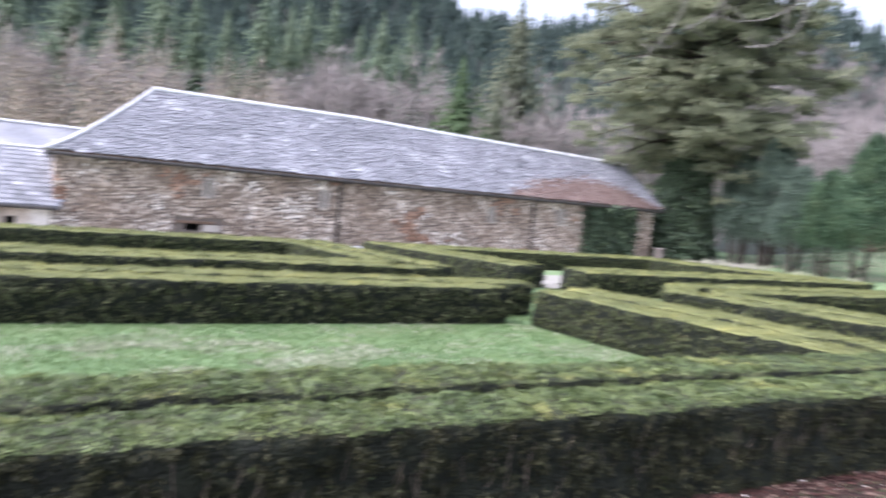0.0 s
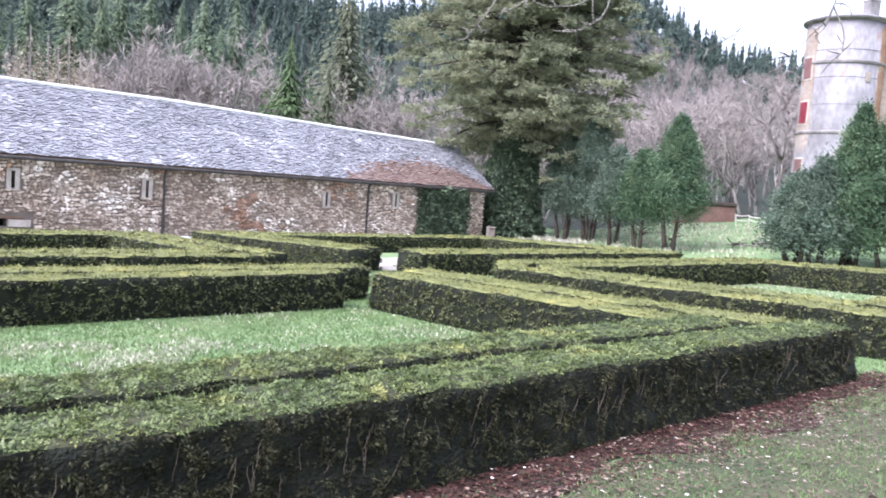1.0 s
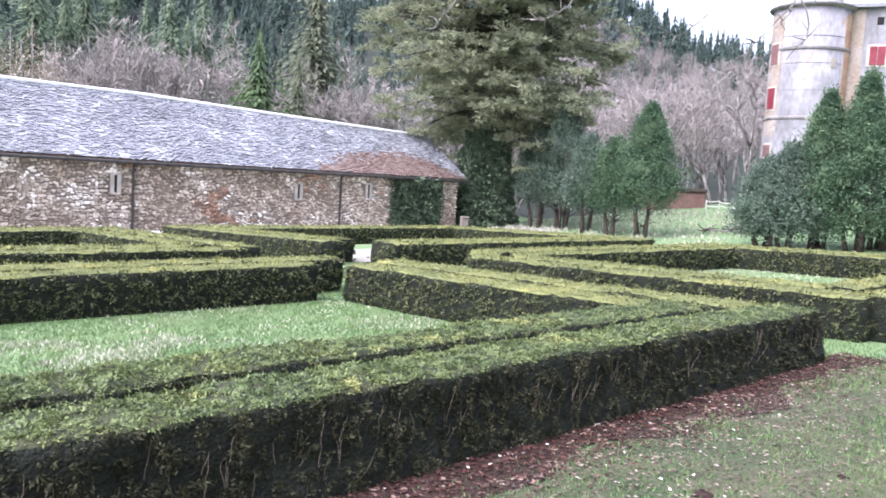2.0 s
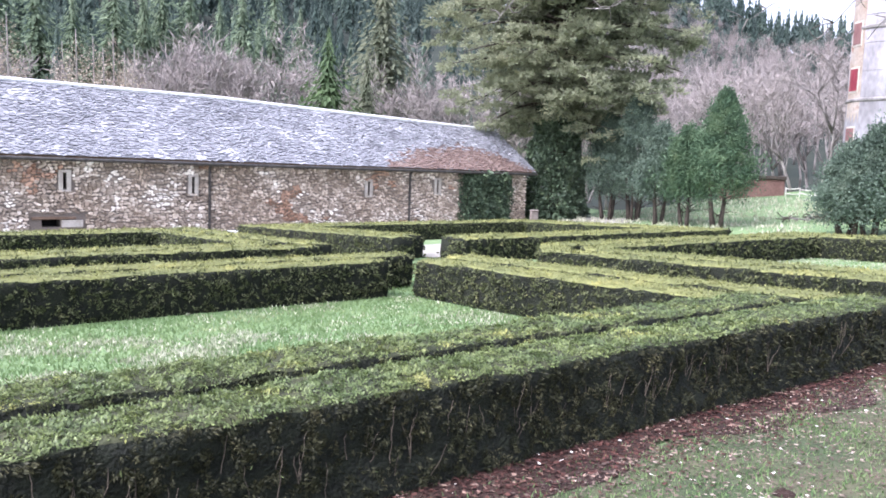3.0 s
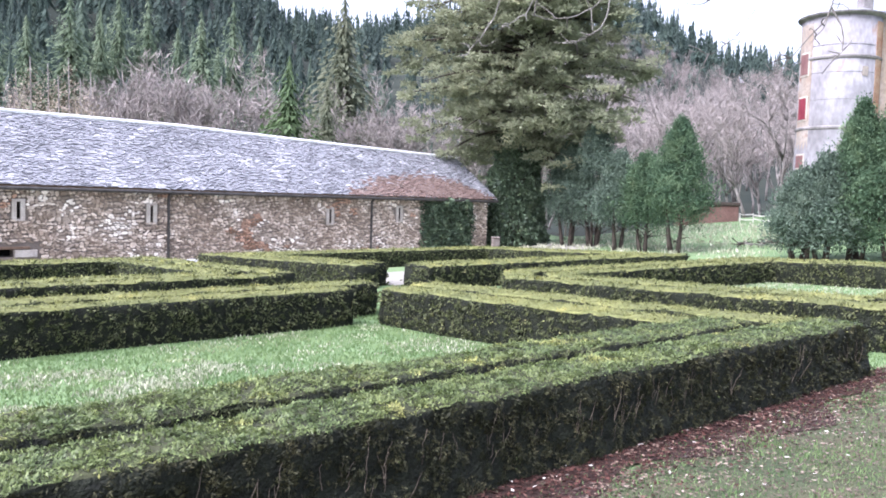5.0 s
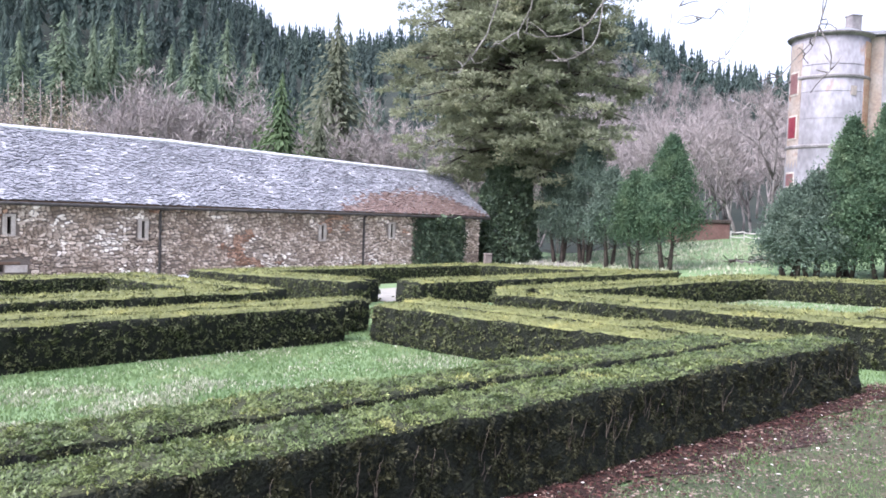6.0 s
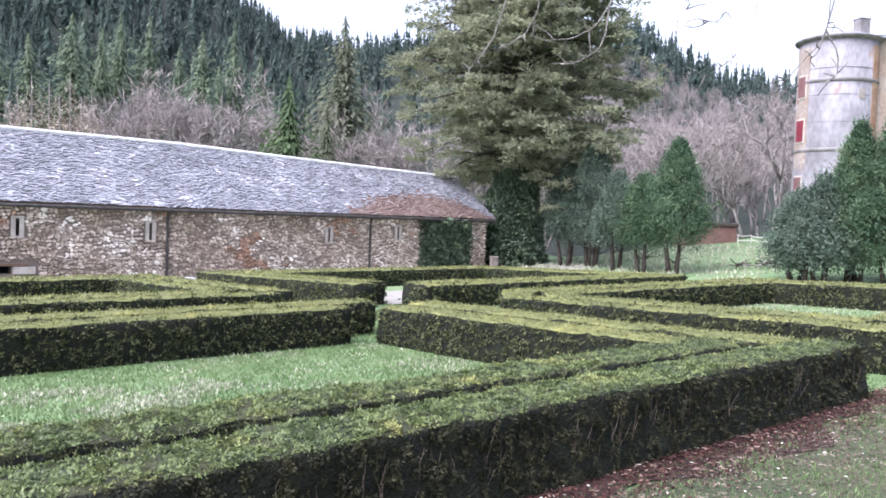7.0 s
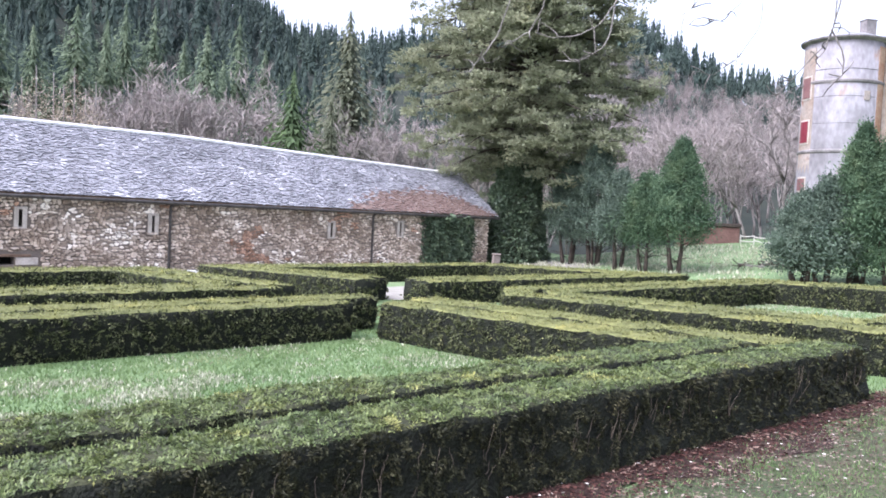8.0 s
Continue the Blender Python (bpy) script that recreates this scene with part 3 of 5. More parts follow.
def stone_block():
    """A rough stone, one unit long and high, its face proud of its back."""
    j = lambda a: float(rng.uniform(-a, a))
    k = 7
    turn = rng.uniform(0, 6.28)
    outline = []
    for i in range(k):
        t = turn + 2 * math.pi * (i + j(0.22)) / k
        x, y = math.cos(t), math.sin(t)
        m = max(abs(x), abs(y)) ** 0.6
        outline.append((0.5 * x / m * (1 + j(0.08)), 0.5 * y / m * (1 + j(0.08))))
    v = [(x, 0.0, y) for x, y in outline] + [(x * 0.8 + j(0.02), -0.9 + j(0.3), y * 0.74 + j(0.03)) for x, y in outline]
    f = [(i, (i + 1) % k, k + (i + 1) % k, k + i) for i in range(k)] + [tuple(range(k, 2 * k))]
    return np.array(v), f


BLOCKS = [stone_block() for _ in range(24)]
BLOCK_ME = [poly_mesh("stone", v, f, M_STONE1) for v, f in BLOCKS]
stones_v, stones_f, stones_i, nst, singles = [], [], [], 0, []
z = -1.25
while z < ZE - 0.1:
    h = rng.uniform(0.06, 0.125)
    u = UL + 0.02
    while u < WEND - 0.05:
        ln = min(rng.uniform(0.09, 0.21) * (1.6 if rng.random() < 0.2 else 1.0), WEND - u)
        if clear(u, u + ln, z, z + h) and ln > 0.08:
            hh = h * rng.uniform(0.7, 1.2)
            k = rng.integers(len(BLOCKS))
            dp = rng.uniform(0.04, 0.10)
            cu_, cz_ = u + ln / 2, z + h / 2 + rng.uniform(-0.03, 0.03) + 0.05 * math.sin(u * 1.1 + z * 2) + 0.04 * math.sin(u * 3.7 + z * 5)
            if rng.random() < 0.12:
                hh *= 1.6
            if 8.6 < u < 11.0 and len(singles) < 300:
                singles.append((k, cu_, cz_, ln * 1.02, dp, hh * 1.05))
            else:
                bv = BLOCKS[k][0] * np.array([ln * 1.02, dp, hh * 1.05])
                tilt = rng.normal(0, 0.28) + 0.12 * math.sin(u * 1.7 + z)
                bv[:, [0, 2]] = bv[:, [0, 2]] @ np.array([[math.cos(tilt), math.sin(tilt)], [-math.sin(tilt), math.cos(tilt)]])
                bv = bv + np.array([cu_, VB + 0.004, cz_])
                stones_v.append(bv)
                stones_f.extend([tuple(i + nst for i in q) for q in BLOCKS[k][1]])
                nz = noise.noise(Vector((u * 0.35, z * 0.5, 3.0))) + 0.35 * noise.noise(Vector((u * 2, z * 3, 9.0)))
                stones_i.extend([1 if nz > 0.36 else 0] * 8)
                nst += 14
        u += ln
    z += h
rubble = child("rubble_facing", poly_mesh("rubble_facing", uvz(np.concatenate(stones_v)) - BO, stones_f, [M_STONE, M_RUST], index=stones_i), wall, "grey, tan and rust-red rubble stones")
rubble["kind"] = "stuff"

# roof: boards under the slates, then the slates


def roof_at(u, s, lift=0.0):
    """A place on the near slope: s runs from the eave to the ridge."""
    zr = ridge_z(u)
    sag = -0.05 * np.sin(np.pi * np.clip((np.asarray(u) - 1) / 30, 0, 1)) * np.asarray(s)
    ze = ZE - 0.02
    vv = VB - 0.32 + s * (DR + 0.32)
    return np.stack(np.broadcast_arrays(u, vv - 0.65 * lift, ze + s * (zr - ze) + 0.75 * lift + sag), -1)


HIP = 4.0
us = np.concatenate([np.linspace(UL - 0.35, UL - 0.35 + HIP, 14), np.linspace(UL + HIP, UR + 0.1, 34)])
rv, rf = [], []
for i, uu in enumerate(us):
    smax = min(1.0, max(0.02, (uu - (UL - 0.35)) / HIP)) ** 1.22
    p0, p1 = roof_at(uu, 0.0), roof_at(uu, smax)
    bk = p1.copy()
    bk[1] = 2 * (VB + DR) - p1[1]
    b0 = p0.copy()
    b0[1] = 2 * (VB + DR) - p0[1]
    rv += [p0, p1, bk, b0]
for i in range(len(us) - 1):
    a, b = 4 * i, 4 * i + 4
    rf += [(a, b, b + 1, a + 1), (a + 1, b + 1, b + 2, a + 2), (a + 2, b + 2, b + 3, a + 3)]
e = 4 * (len(us) - 1)
rf += [(e, e + 1, e + 2, e + 3), (0, 3, e + 3, e)]
roof = barn_part("roof", rv, rf, M_SLATE, "weathered grey slate roof with a reddish moss patch")


def mossy(u, s):
    edge = 0.5 * np.interp(u, [20.8, 23.5, 26.5, 29.0, 30.4], [0.0, 0.75, 1.0, 0.75, 0.0])
    return u > 20.4 and s < edge + 0.10 * noise.noise(Vector((u * 0.9, s * 6, 1.0))) - 0.02


rows_n = 44
SLATE = np.array([(-0.5, 0, 0), (0.5, 0, 0), (0.5, 1, 0), (-0.5, 1, 0), (-0.47, 0, 1), (0.47, 0, 1), (0.47, 1, 0.35), (-0.47, 1, 0.35)])
SLATE_F = [(4, 5, 6, 7), (0, 1, 5, 4), (1, 2, 6, 5), (3, 0, 4, 7)]
sl_v, sl_f, sl_i, nsl, slate_single = [], [], [], 0, []
for r in range(rows_n):
    s0, s1 = r / rows_n, min(1.0, (r + 1.35) / rows_n)
    u = UL - 0.35 + HIP * s0 ** 0.82 + rng.uniform(0, 0.2)
    while u < UR + 0.05:
        w = min(rng.uniform(0.10, 0.24), UR + 0.1 - u)
        if w > 0.05:
            th = rng.uniform(0.012, 0.055)
            js = rng.uniform(-0.010, 0.010)
            cu_ = u + w / 2
            m = mossy(cu_, s0 + 0.05 * rng.normal())
            if 9.2 < u < 10.8 and len(slate_single) < 300:
                slate_single.append((cu_, s0 + js, s1 + js, w * 0.97, th))
            else:
                q = []
                skew, lean = rng.normal(), rng.normal()
                for x, y, zz in SLATE:
                    q.append(roof_at(cu_ + x * w * 0.97, s0 + js + 0.012 * x * skew + y * (s1 - s0), 0.008 + zz * th * (1.0 if y == 0 else 0.6) + zz * 0.018 * x * lean))
                sl_v.append(np.array(q))
                sl_f.extend([tuple(i + nsl for i in g) for g in SLATE_F])
                sl_i.extend([1 if m else 0] * 4)
                nsl += 8
        u += w
slates = child("slate_cover", poly_mesh("slate_cover", uvz(np.concatenate(sl_v)) - BO, sl_f, [M_SLATE, M_MOSS], index=sl_i), roof, "overlapping rough grey slates")
slates["kind"] = "stuff"
# ridge and hip caps, gutter, downpipes
path = np.array([roof_at(uu, 1.0, 0.03) for uu in np.linspace(UL - 0.35 + HIP, UR + 0.1, 30)])
v, f = tube(path, 0.1, 8)
barn_part("ridge_cap", v, f, M_RIDGE, "pale mortared ridge", roof)
path = np.array([roof_at(UL - 0.35 + HIP * s ** 0.82, s, 0.03) for s in np.linspace(0.01, 1, 14)])
v, f = tube(path, 0.07, 8)
barn_part("hip_cap", v, f, M_RIDGE, "pale mortared hip", roof)
path = np.array([roof_at(uu, -0.035, -0.05) for uu in np.linspace(UL - 0.3, UR + 0.05, 24)])
v, f = tube(path, 0.07, 8)
barn_part("gutter", v, f, M_ZINC, "dark zinc gutter")
for uu in (12.37, 22.35):
    path = np.array([(uu, VB - 0.38, ZE - 0.08), (uu, VB - 0.36, ZE - 0.16), (uu, VB - 0.12, ZE - 0.3), (uu, VB - 0.1, ZE - 0.42), (uu, VB - 0.1, 0.4), (uu, VB - 0.1, -1.2)])
    v, f = tube(path, 0.055, 8)
    barn_part("downpipe", v, f, M_ZINC, "dark zinc downpipe")

# the low wing at the barn's end
wing = base("barn_wing", flat_of(-2.0, VB, -1.3), "low stone wing with a slate lean-to roof", "barn")
WO = np.array(flat_of(-2.0, VB, -1.3))


def wing_part(name, verts, faces, material, label=""):
    return child(name, poly_mesh(name, uvz(verts) - WO, faces, material), wing, label)


v, f = joined([box((-9, VB + 0.1, -2.2), (0.05, VB + 0.5, -0.15)), box((0.05, VB + 0.1, -2.2), (0.4, VB + 0.5, -1.0)), box((0.05, VB + 0.1, -0.65), (0.4, VB + 0.5, -0.15)), box((0.4, VB + 0.1, -2.2), (UL, VB + 0.5, -0.15)), box((-9, VB + 3, -2.2), (UL, VB + 6, 1.7))])
wing_part("wall", v, f, M_STONE, "grey rubble wall")
v, f = box((0.0, VB + 0.45, -1.05), (0.45, VB + 0.49, -0.6))
wing_part("window_opening", v, f, M_HOLE, "small dark window opening")
v = [(-9, VB - 0.3, -0.2), (UL + 0.3, VB - 0.3, -0.2), (UL + 0.3, VB + 1.8, 1.8), (-9, VB + 1.8, 1.75), (-9, VB - 0.3, -0.3), (UL + 0.3, VB - 0.3, -0.3), (UL + 0.3, VB + 1.8, 1.6), (-9, VB + 1.8, 1.6)]
f = [(0, 1, 2, 3), (7, 6, 5, 4), (0, 4, 5, 1), (1, 5, 6, 2), (2, 6, 7, 3), (3, 7, 4, 0)]
wing_part("lean_to_roof", v, f, M_SLATE, "grey slate lean-to roof")
v = [(-9, VB + 1.9, 1.75), (UL + 1.5, VB + 1.9, 1.75), (UL + 1.5, VB + 3.2, 2.7), (-9, VB + 3.2, 2.75), (-9, VB + 5, 1.6), (UL + 1.5, VB + 5, 1.6)]
f = [(0, 1, 2, 3), (3, 2, 5, 4), (0, 3, 4), (1, 5, 2), (0, 4, 5, 1)]
wing_part("rear_roof", v, f, M_SLATE, "grey slate roof behind")
for a, b in (((-9, VB + 1.8, 1.78), (UL + 0.6, VB + 1.8, 1.84)), ((-9, VB + 3.2, 2.77), (UL + 1.5, VB + 3.2, 2.73))):
    v, f = tube(np.linspace(a, b, 6), 0.06, 8)
    wing_part("ridge_cap", v, f, M_RIDGE, "pale mortared ridge")
v, f = tube(np.linspace((-9, VB - 0.34, -0.27), (UL + 0.2, VB - 0.34, -0.27), 6), 0.06, 8)
wing_part("gutter", v, f, M_ZINC, "dark zinc gutter")
sl = []
for r in range(13):
    u = -8.0 + rng.uniform(0, 0.3)
    while u < UL + 0.2:
        w = rng.uniform(0.22, 0.45)
        a, b = r / 13, min(1, (r + 1.3) / 13)
        th = rng.uniform(0.012, 0.03)
        sl.append([(u, VB - 0.3 + 2.1 * a - 0.02, -0.2 + 2.0 * a + th + 0.01), (u + w * 0.97, VB - 0.3 + 2.1 * a - 0.02, -0.2 + 2.0 * a + th + 0.01), (u + w * 0.97, VB - 0.3 + 2.1 * b, -0.2 + 2.0 * b + 0.012), (u, VB - 0.3 + 2.1 * b, -0.2 + 2.0 * b + 0.012)])
        u += w
child("slate_cover", faces_mesh("slate_cover", uvz(np.array(sl).reshape(-1, 3)) - WO, 4, M_SLATE), wing, "overlapping rough grey slates")["kind"] = "stuff"
# ---- tower and house beyond the trees ----
TC = np.array([36.36, 47.73])
TB, TT, TR = 0.6, 14.5, 2.45
FACE = math.atan2(-TC[1], -TC[0])
tower = base("tower", (TC[0], TC[1], TB), "round lime-rendered tower with stone bands and red shutters", "tower")


def ring(profile, sides=48):
    """A turned shape: (radius, height) from the foot up."""
    ang = np.linspace(0, 2 * np.pi, sides, endpoint=False)
    v = [(r * math.cos(a), r * math.sin(a), h) for r, h in profile for a in ang]
    f = [(i * sides + j, i * sides + (j + 1) % sides, (i + 1) * sides + (j + 1) % sides, (i + 1) * sides + j) for i in range(len(profile) - 1) for j in range(sides)]
    f.append(tuple((len(profile) - 1) * sides + j for j in range(sides)))
    return v, f


def tower_part(name, vf, m, label="", parent=None, smooth=False):
    return child(name, poly_mesh(name, vf[0], vf[1], m, smooth), parent or tower, label)


HT = TT - TB
tower_part("wall", ring([(TR + 0.12, -1.0), (TR + 0.06, 3.0), (TR, 6.6), (TR - 0.02, HT)]), M_RENDER, "stained pale lime render", smooth=True)
for zc in (6.6, 11.15):
    tower_part("stone_band", ring([(TR, zc - 0.14), (TR + 0.07, zc - 0.08), (TR + 0.09, zc + 0.04), (TR, zc + 0.12)]), M_BAND, "dark weathered stone band")
tower_part("cornice", ring([(TR, HT - 0.16), (TR + 0.06, HT - 0.1), (TR + 0.22, HT - 0.02), (TR + 0.26, HT + 0.06), (TR + 0.2, HT + 0.12)]), M_BAND, "dark moulded cornice")
tower_part("roof", ring([(TR + 0.24, HT + 0.1), (TR * 0.6, HT + 0.55), (0.3, HT + 0.85)]), M_SLATE, "low slate roof")
v, f = joined([box((0.4, -1.5, HT + 0.1), (1.15, -0.8, HT + 1.45), 0.03), box((0.36, -1.54, HT + 1.36), (1.19, -0.76, HT + 1.46), 0.03)])
tower_part("chimney", (v, f), M_BAND, "short stone chimney")


def on_tower(a, z0, z1, w, thick, m, name, label="", parent=None):
    """A slightly curved panel on the tower's side, a degrees off the face turned to the garden."""
    n = 5
    half = w / 2 / TR
    aa = FACE + radians(a) + np.linspace(-half, half, n)
    v, f = [], []
    for r in (TR - 0.06, TR + thick):
        for zz in (z0, z1):
            v += [(r * math.cos(t), r * math.sin(t), zz) for t in aa]
    for j in range(n - 1):
        f += [(2 * n + j, 2 * n + j + 1, 3 * n + j + 1, 3 * n + j), (n + j, 3 * n + j, 3 * n + j + 1, n + j + 1), (j, j + 1, 2 * n + j + 1, 2 * n + j)]
    f += [(0, 2 * n, 3 * n, n), (n - 1, 2 * n - 1, 4 * n - 1, 3 * n - 1)]
    return tower_part(name, (v, f), m, label, parent)


# the side that carries the windows, in ochre patches
on_tower(-58, 0.2, HT - 0.45, 1.4, 0.02, M_QUOIN, "window_bay", "ochre rendered strip with the windows")
on_tower(70, 4.0, HT - 0.45, 1.0, 0.02, M_STAIN, "stained_strip", "rust-stained ochre strip")
for z0, z1, m in ((10.15, 11.5, M_SHUTG), (7.2, 8.6, M_SHUT), (4.0, 4.8, M_SHUTG)):
    w_ = on_tower(-57, z0 - 0.12, z1 + 0.12, 0.95, 0.05, M_DRESS, "window", "stone window surround with closed shutters")
    on_tower(-57 - 4.6, z0, z1, 0.36, 0.09, m, "shutter", "closed red shutter", w_)
    on_tower(-57 + 4.6, z0, z1, 0.36, 0.09, m, "shutter", "closed red shutter", w_)
on_tower(38, 9.9, 10.5, 0.4, 0.03, M_QUOIN, "blocked_opening", "small blocked opening")
# courses of large render slabs
for k in range(7):
    zc = 1.4 + k * 1.75
    tower_part("render_joint", ring([(TR + 0.03 if zc < 5 else TR, zc), (TR + (0.045 if zc < 5 else 0.012), zc + 0.02), (TR + (0.03 if zc < 5 else 0), zc + 0.04)]), M_RENDER)

house = base("house", (TC[0], TC[1], TB), "tall ochre-rendered house with crimson shutters beside the tower", "house")
HA = Matrix.Rotation(math.atan2(-0.606, 0.795), 4, "Z")


def house_part(name, vf, m, label="", parent=None):
    ob = child(name, poly_mesh(name, vf[0], vf[1], m), parent or house, label)
    ob.data.transform(HA)
    return ob


house_part("wall", joined([box((0.4, -0.2, -2.0), (15, 9, HT + 0.1))]), M_RENDER, "pale lime-rendered wall")
house_part("roof", (np.array([(0.0, -0.6, HT + 0.1), (15.4, -0.6, HT + 0.1), (15.4, 9.4, HT + 0.1), (0, 9.4, HT + 0.1), (4, 4.4, HT + 1.5), (11.5, 4.4, HT + 1.5), (0.0, -0.6, HT + 0.3), (15.4, -0.6, HT + 0.3), (15.4, 9.4, HT + 0.3), (0, 9.4, HT + 0.3)]),
                    [(6, 7, 5, 4), (7, 8, 5), (8, 9, 4, 5), (9, 6, 4), (0, 1, 7, 6), (1, 2, 8, 7), (2, 3, 9, 8), (3, 0, 6, 9), (3, 2, 1, 0)]), M_SLATE, "low slate roof with deep eaves")
house_part("corner_strip", box((2.3, -0.24, -1), (3.2, -0.18, HT)), M_QUOIN, "ochre-stained strip beside the tower")
for x in (4.1, 7.6, 11.2):
    for z0, z1 in ((10.3, 11.5), (7.3, 8.5), (3.6, 4.9)):
        w_ = house_part("window", box((x - 0.62, -0.25, z0 - 0.12), (x + 0.62, -0.1, z1 + 0.12), 0.02), M_DRESS, "stone window surround with closed shutters")
        for s in (-1, 1):
            house_part("shutter", box((x + s * 0.24 - 0.22, -0.31, z0), (x + s * 0.24 + 0.22, -0.24, z1), 0.01), M_SHUT, "closed crimson shutter", w_)
    house_part("vent", box((x - 0.2, -0.23, 12.9), (x + 0.2, -0.1, 13.4), 0.01), M_HOLE, "small dark attic opening")

# ---- trees ----


def stem_path(p0, p1, bend, n=7):
    t = np.linspace(0, 1, n)[:, None]
    return np.asarray(p0) * (1 - t) + np.asarray(p1) * t + np.sin(np.pi * t) * np.asarray(bend)


def clump(points, radius, count, length, width, flat=0.5, lift=0.0):
    """Leaves in flattened clumps round the given points; those of a clump lean one way."""
    k = np.repeat(np.arange(len(points)), count)
    off = rng.normal(size=(len(k), 3)) * 0.5
    off[:, 2] *= flat
    rad = np.broadcast_to(radius, (len(points),))[k][:, None]
    pos = points[k] + off * rad
    return leaves(pos, length, width, out=unit(unit(off) + 1.2 * FLOW[k % 997]), bias=1.4, lift=lift, face=FLOW[(k * 7 + 3) % 997] + np.array([0, 0, 0.5]))


def pads(centres, radii, count, length, width, dome=0.25):
    """Needle pads: shallow domes of slips that point outwards and a little up."""
    k = np.repeat(np.arange(len(centres)), count)
    n = len(k)
    a, r = rng.uniform(0, 2 * np.pi, n), np.sqrt(rng.random(n))
    rad = np.asarray(radii)[k]
    lobe = 1 + 0.25 * np.sin(a * 3 + k) + 0.2 * np.sin(a * 5 + 2.1 * k)
    d = np.stack([np.cos(a), np.sin(a), 0.15 + 0.3 * rng.normal(size=n)], 1)
    pos = centres[k] + np.stack([np.cos(a) * r * rad * lobe, np.sin(a) * r * rad * lobe, rad * dome * (1 - r * r) - 0.5 * rng.random(n) ** 1.5 * rad], 1)
    d = unit(d + 0.5 * rng.normal(size=(n, 3)))
    s = unit(np.cross(d, FLOW[(k * 5) % 997] + np.array([0, 0, 0.7]) + 0.45 * rng.normal(size=(n, 3))))
    ln, wd = (length * rng.uniform(0.6, 1.4, n))[:, None], (width * rng.uniform(0.7, 1.3, n))[:, None]
    return np.stack([pos, pos + d * ln * 0.45 + s * wd * 0.5, pos + d * ln, pos + d * ln * 0.45 - s * wd * 0.5], 1)


def conifer(name, place, height, radius, label, material, stems=1, clear=1.5, n=700, shape=1.0, leaf=0.115, group="", lean=0.0):
    """A dense conical evergreen on one or several bare stems: shell of sprays with ragged tiers."""
    px, py = place
    pz = float(ground(px, py))
    ob = base(name, (px, py, pz - 0.05), label, "tree", group)
    pieces = []
    for s in range(stems):
        a = 2 * np.pi * s / max(1, stems) + 0.6
        r0 = 0.0 if stems == 1 else rng.uniform(0.12, 0.35)
        foot = np.array([math.cos(a) * r0, math.sin(a) * r0, 0])
        topp = np.array([math.cos(a) * r0 * 2.2, math.sin(a) * r0 * 2.2, height * (0.85 if stems == 1 else 0.5)])
        pieces.append(tube(stem_path(foot, topp, rng.normal(0, 0.08, 3) * [1, 1, 0]), np.linspace(rng.uniform(0.09, 0.15), 0.02, 7), 7))
        for b in range(5):
            p = foot * 0.4 + (topp - foot) * rng.uniform(0.15, 0.8)
            d = rng.normal(size=3) * [1, 1, 0.1] + [0, 0, 0.5]
            pieces.append(tube(stem_path(p, p + unit(d[None])[0] * radius * 0.7, (0, 0, 0.1), 4), np.linspace(0.03, 0.008, 4), 4))
    v, f = joined(pieces)
    child("trunk", poly_mesh("trunk", v, f, M_BARK, smooth=True), ob, "dark bare stems")
    t = rng.random(n) ** 0.8
    ang = rng.uniform(0, 2 * np.pi, n)
    prof = np.where(t < 0.22, 0.72 + 1.27 * t, (1 - (t - 0.22) / 0.78) ** shape)
    ph = rng.uniform(0, 6.28, 2)
    lobes = 1 + 0.2 * np.sin(ang * 3 + t * 9 + ph[0]) + 0.16 * np.sin(ang * 5 - t * 17 + ph[1]) + rng.normal(0, 0.12, n)
    rr = radius * prof * lobes * np.sqrt(rng.uniform(0.35, 1.0, n))
    zz = clear + t * (height - clear) + 0.15 * rng.normal(size=n)
    pts = np.stack([rr * np.cos(ang) + lean * t, rr * np.sin(ang), np.maximum(zz, clear * 0.9)], 1)
    lv = clump(pts, 0.40 * (0.6 + 0.5 * (1 - t)), 31, leaf, leaf * 0.54, flat=1.0, lift=0.5)
    child("crown", faces_mesh("crown", lv, 4, material), ob, "dense ragged evergreen sprays")["kind"] = "stuff"
    return ob


SCREEN = "evergreens along the lawn"
conifer("cypress_tree", (15.2, 41.0), 5.4, 1.25, "dark bluish cypress on bare stems beside the pine", M_SHRUB, stems=3, clear=1.5, shape=0.5, group=SCREEN)
conifer("cypress_tree", (16.0, 39.4), 6.2, 1.6, "dark bluish cypress on bare stems at the lawn's edge", M_SHRUB, stems=4, clear=1.5, shape=0.6, group=SCREEN)
conifer("cypress_tree", (16.3, 37.0), 4.6, 1.1, "dark green cypress on bare stems at the lawn's edge", M_SHRUB, stems=2, clear=1.5, shape=0.6, group=SCREEN)
conifer("cypress_tree", (16.9, 35.3), 4.4, 1.15, "short dark green cypress on bare stems", M_THUJA, stems=3, clear=1.45, shape=0.5, group=SCREEN)
conifer("cypress_tree", (17.75, 33.7), 6.0, 1.45, "pointed green cypress on two bare stems", M_THUJA, stems=3, clear=1.45, shape=0.75, n=900, group=SCREEN)
YEW = "bluish-green yew with low bare stems beside the lawn"
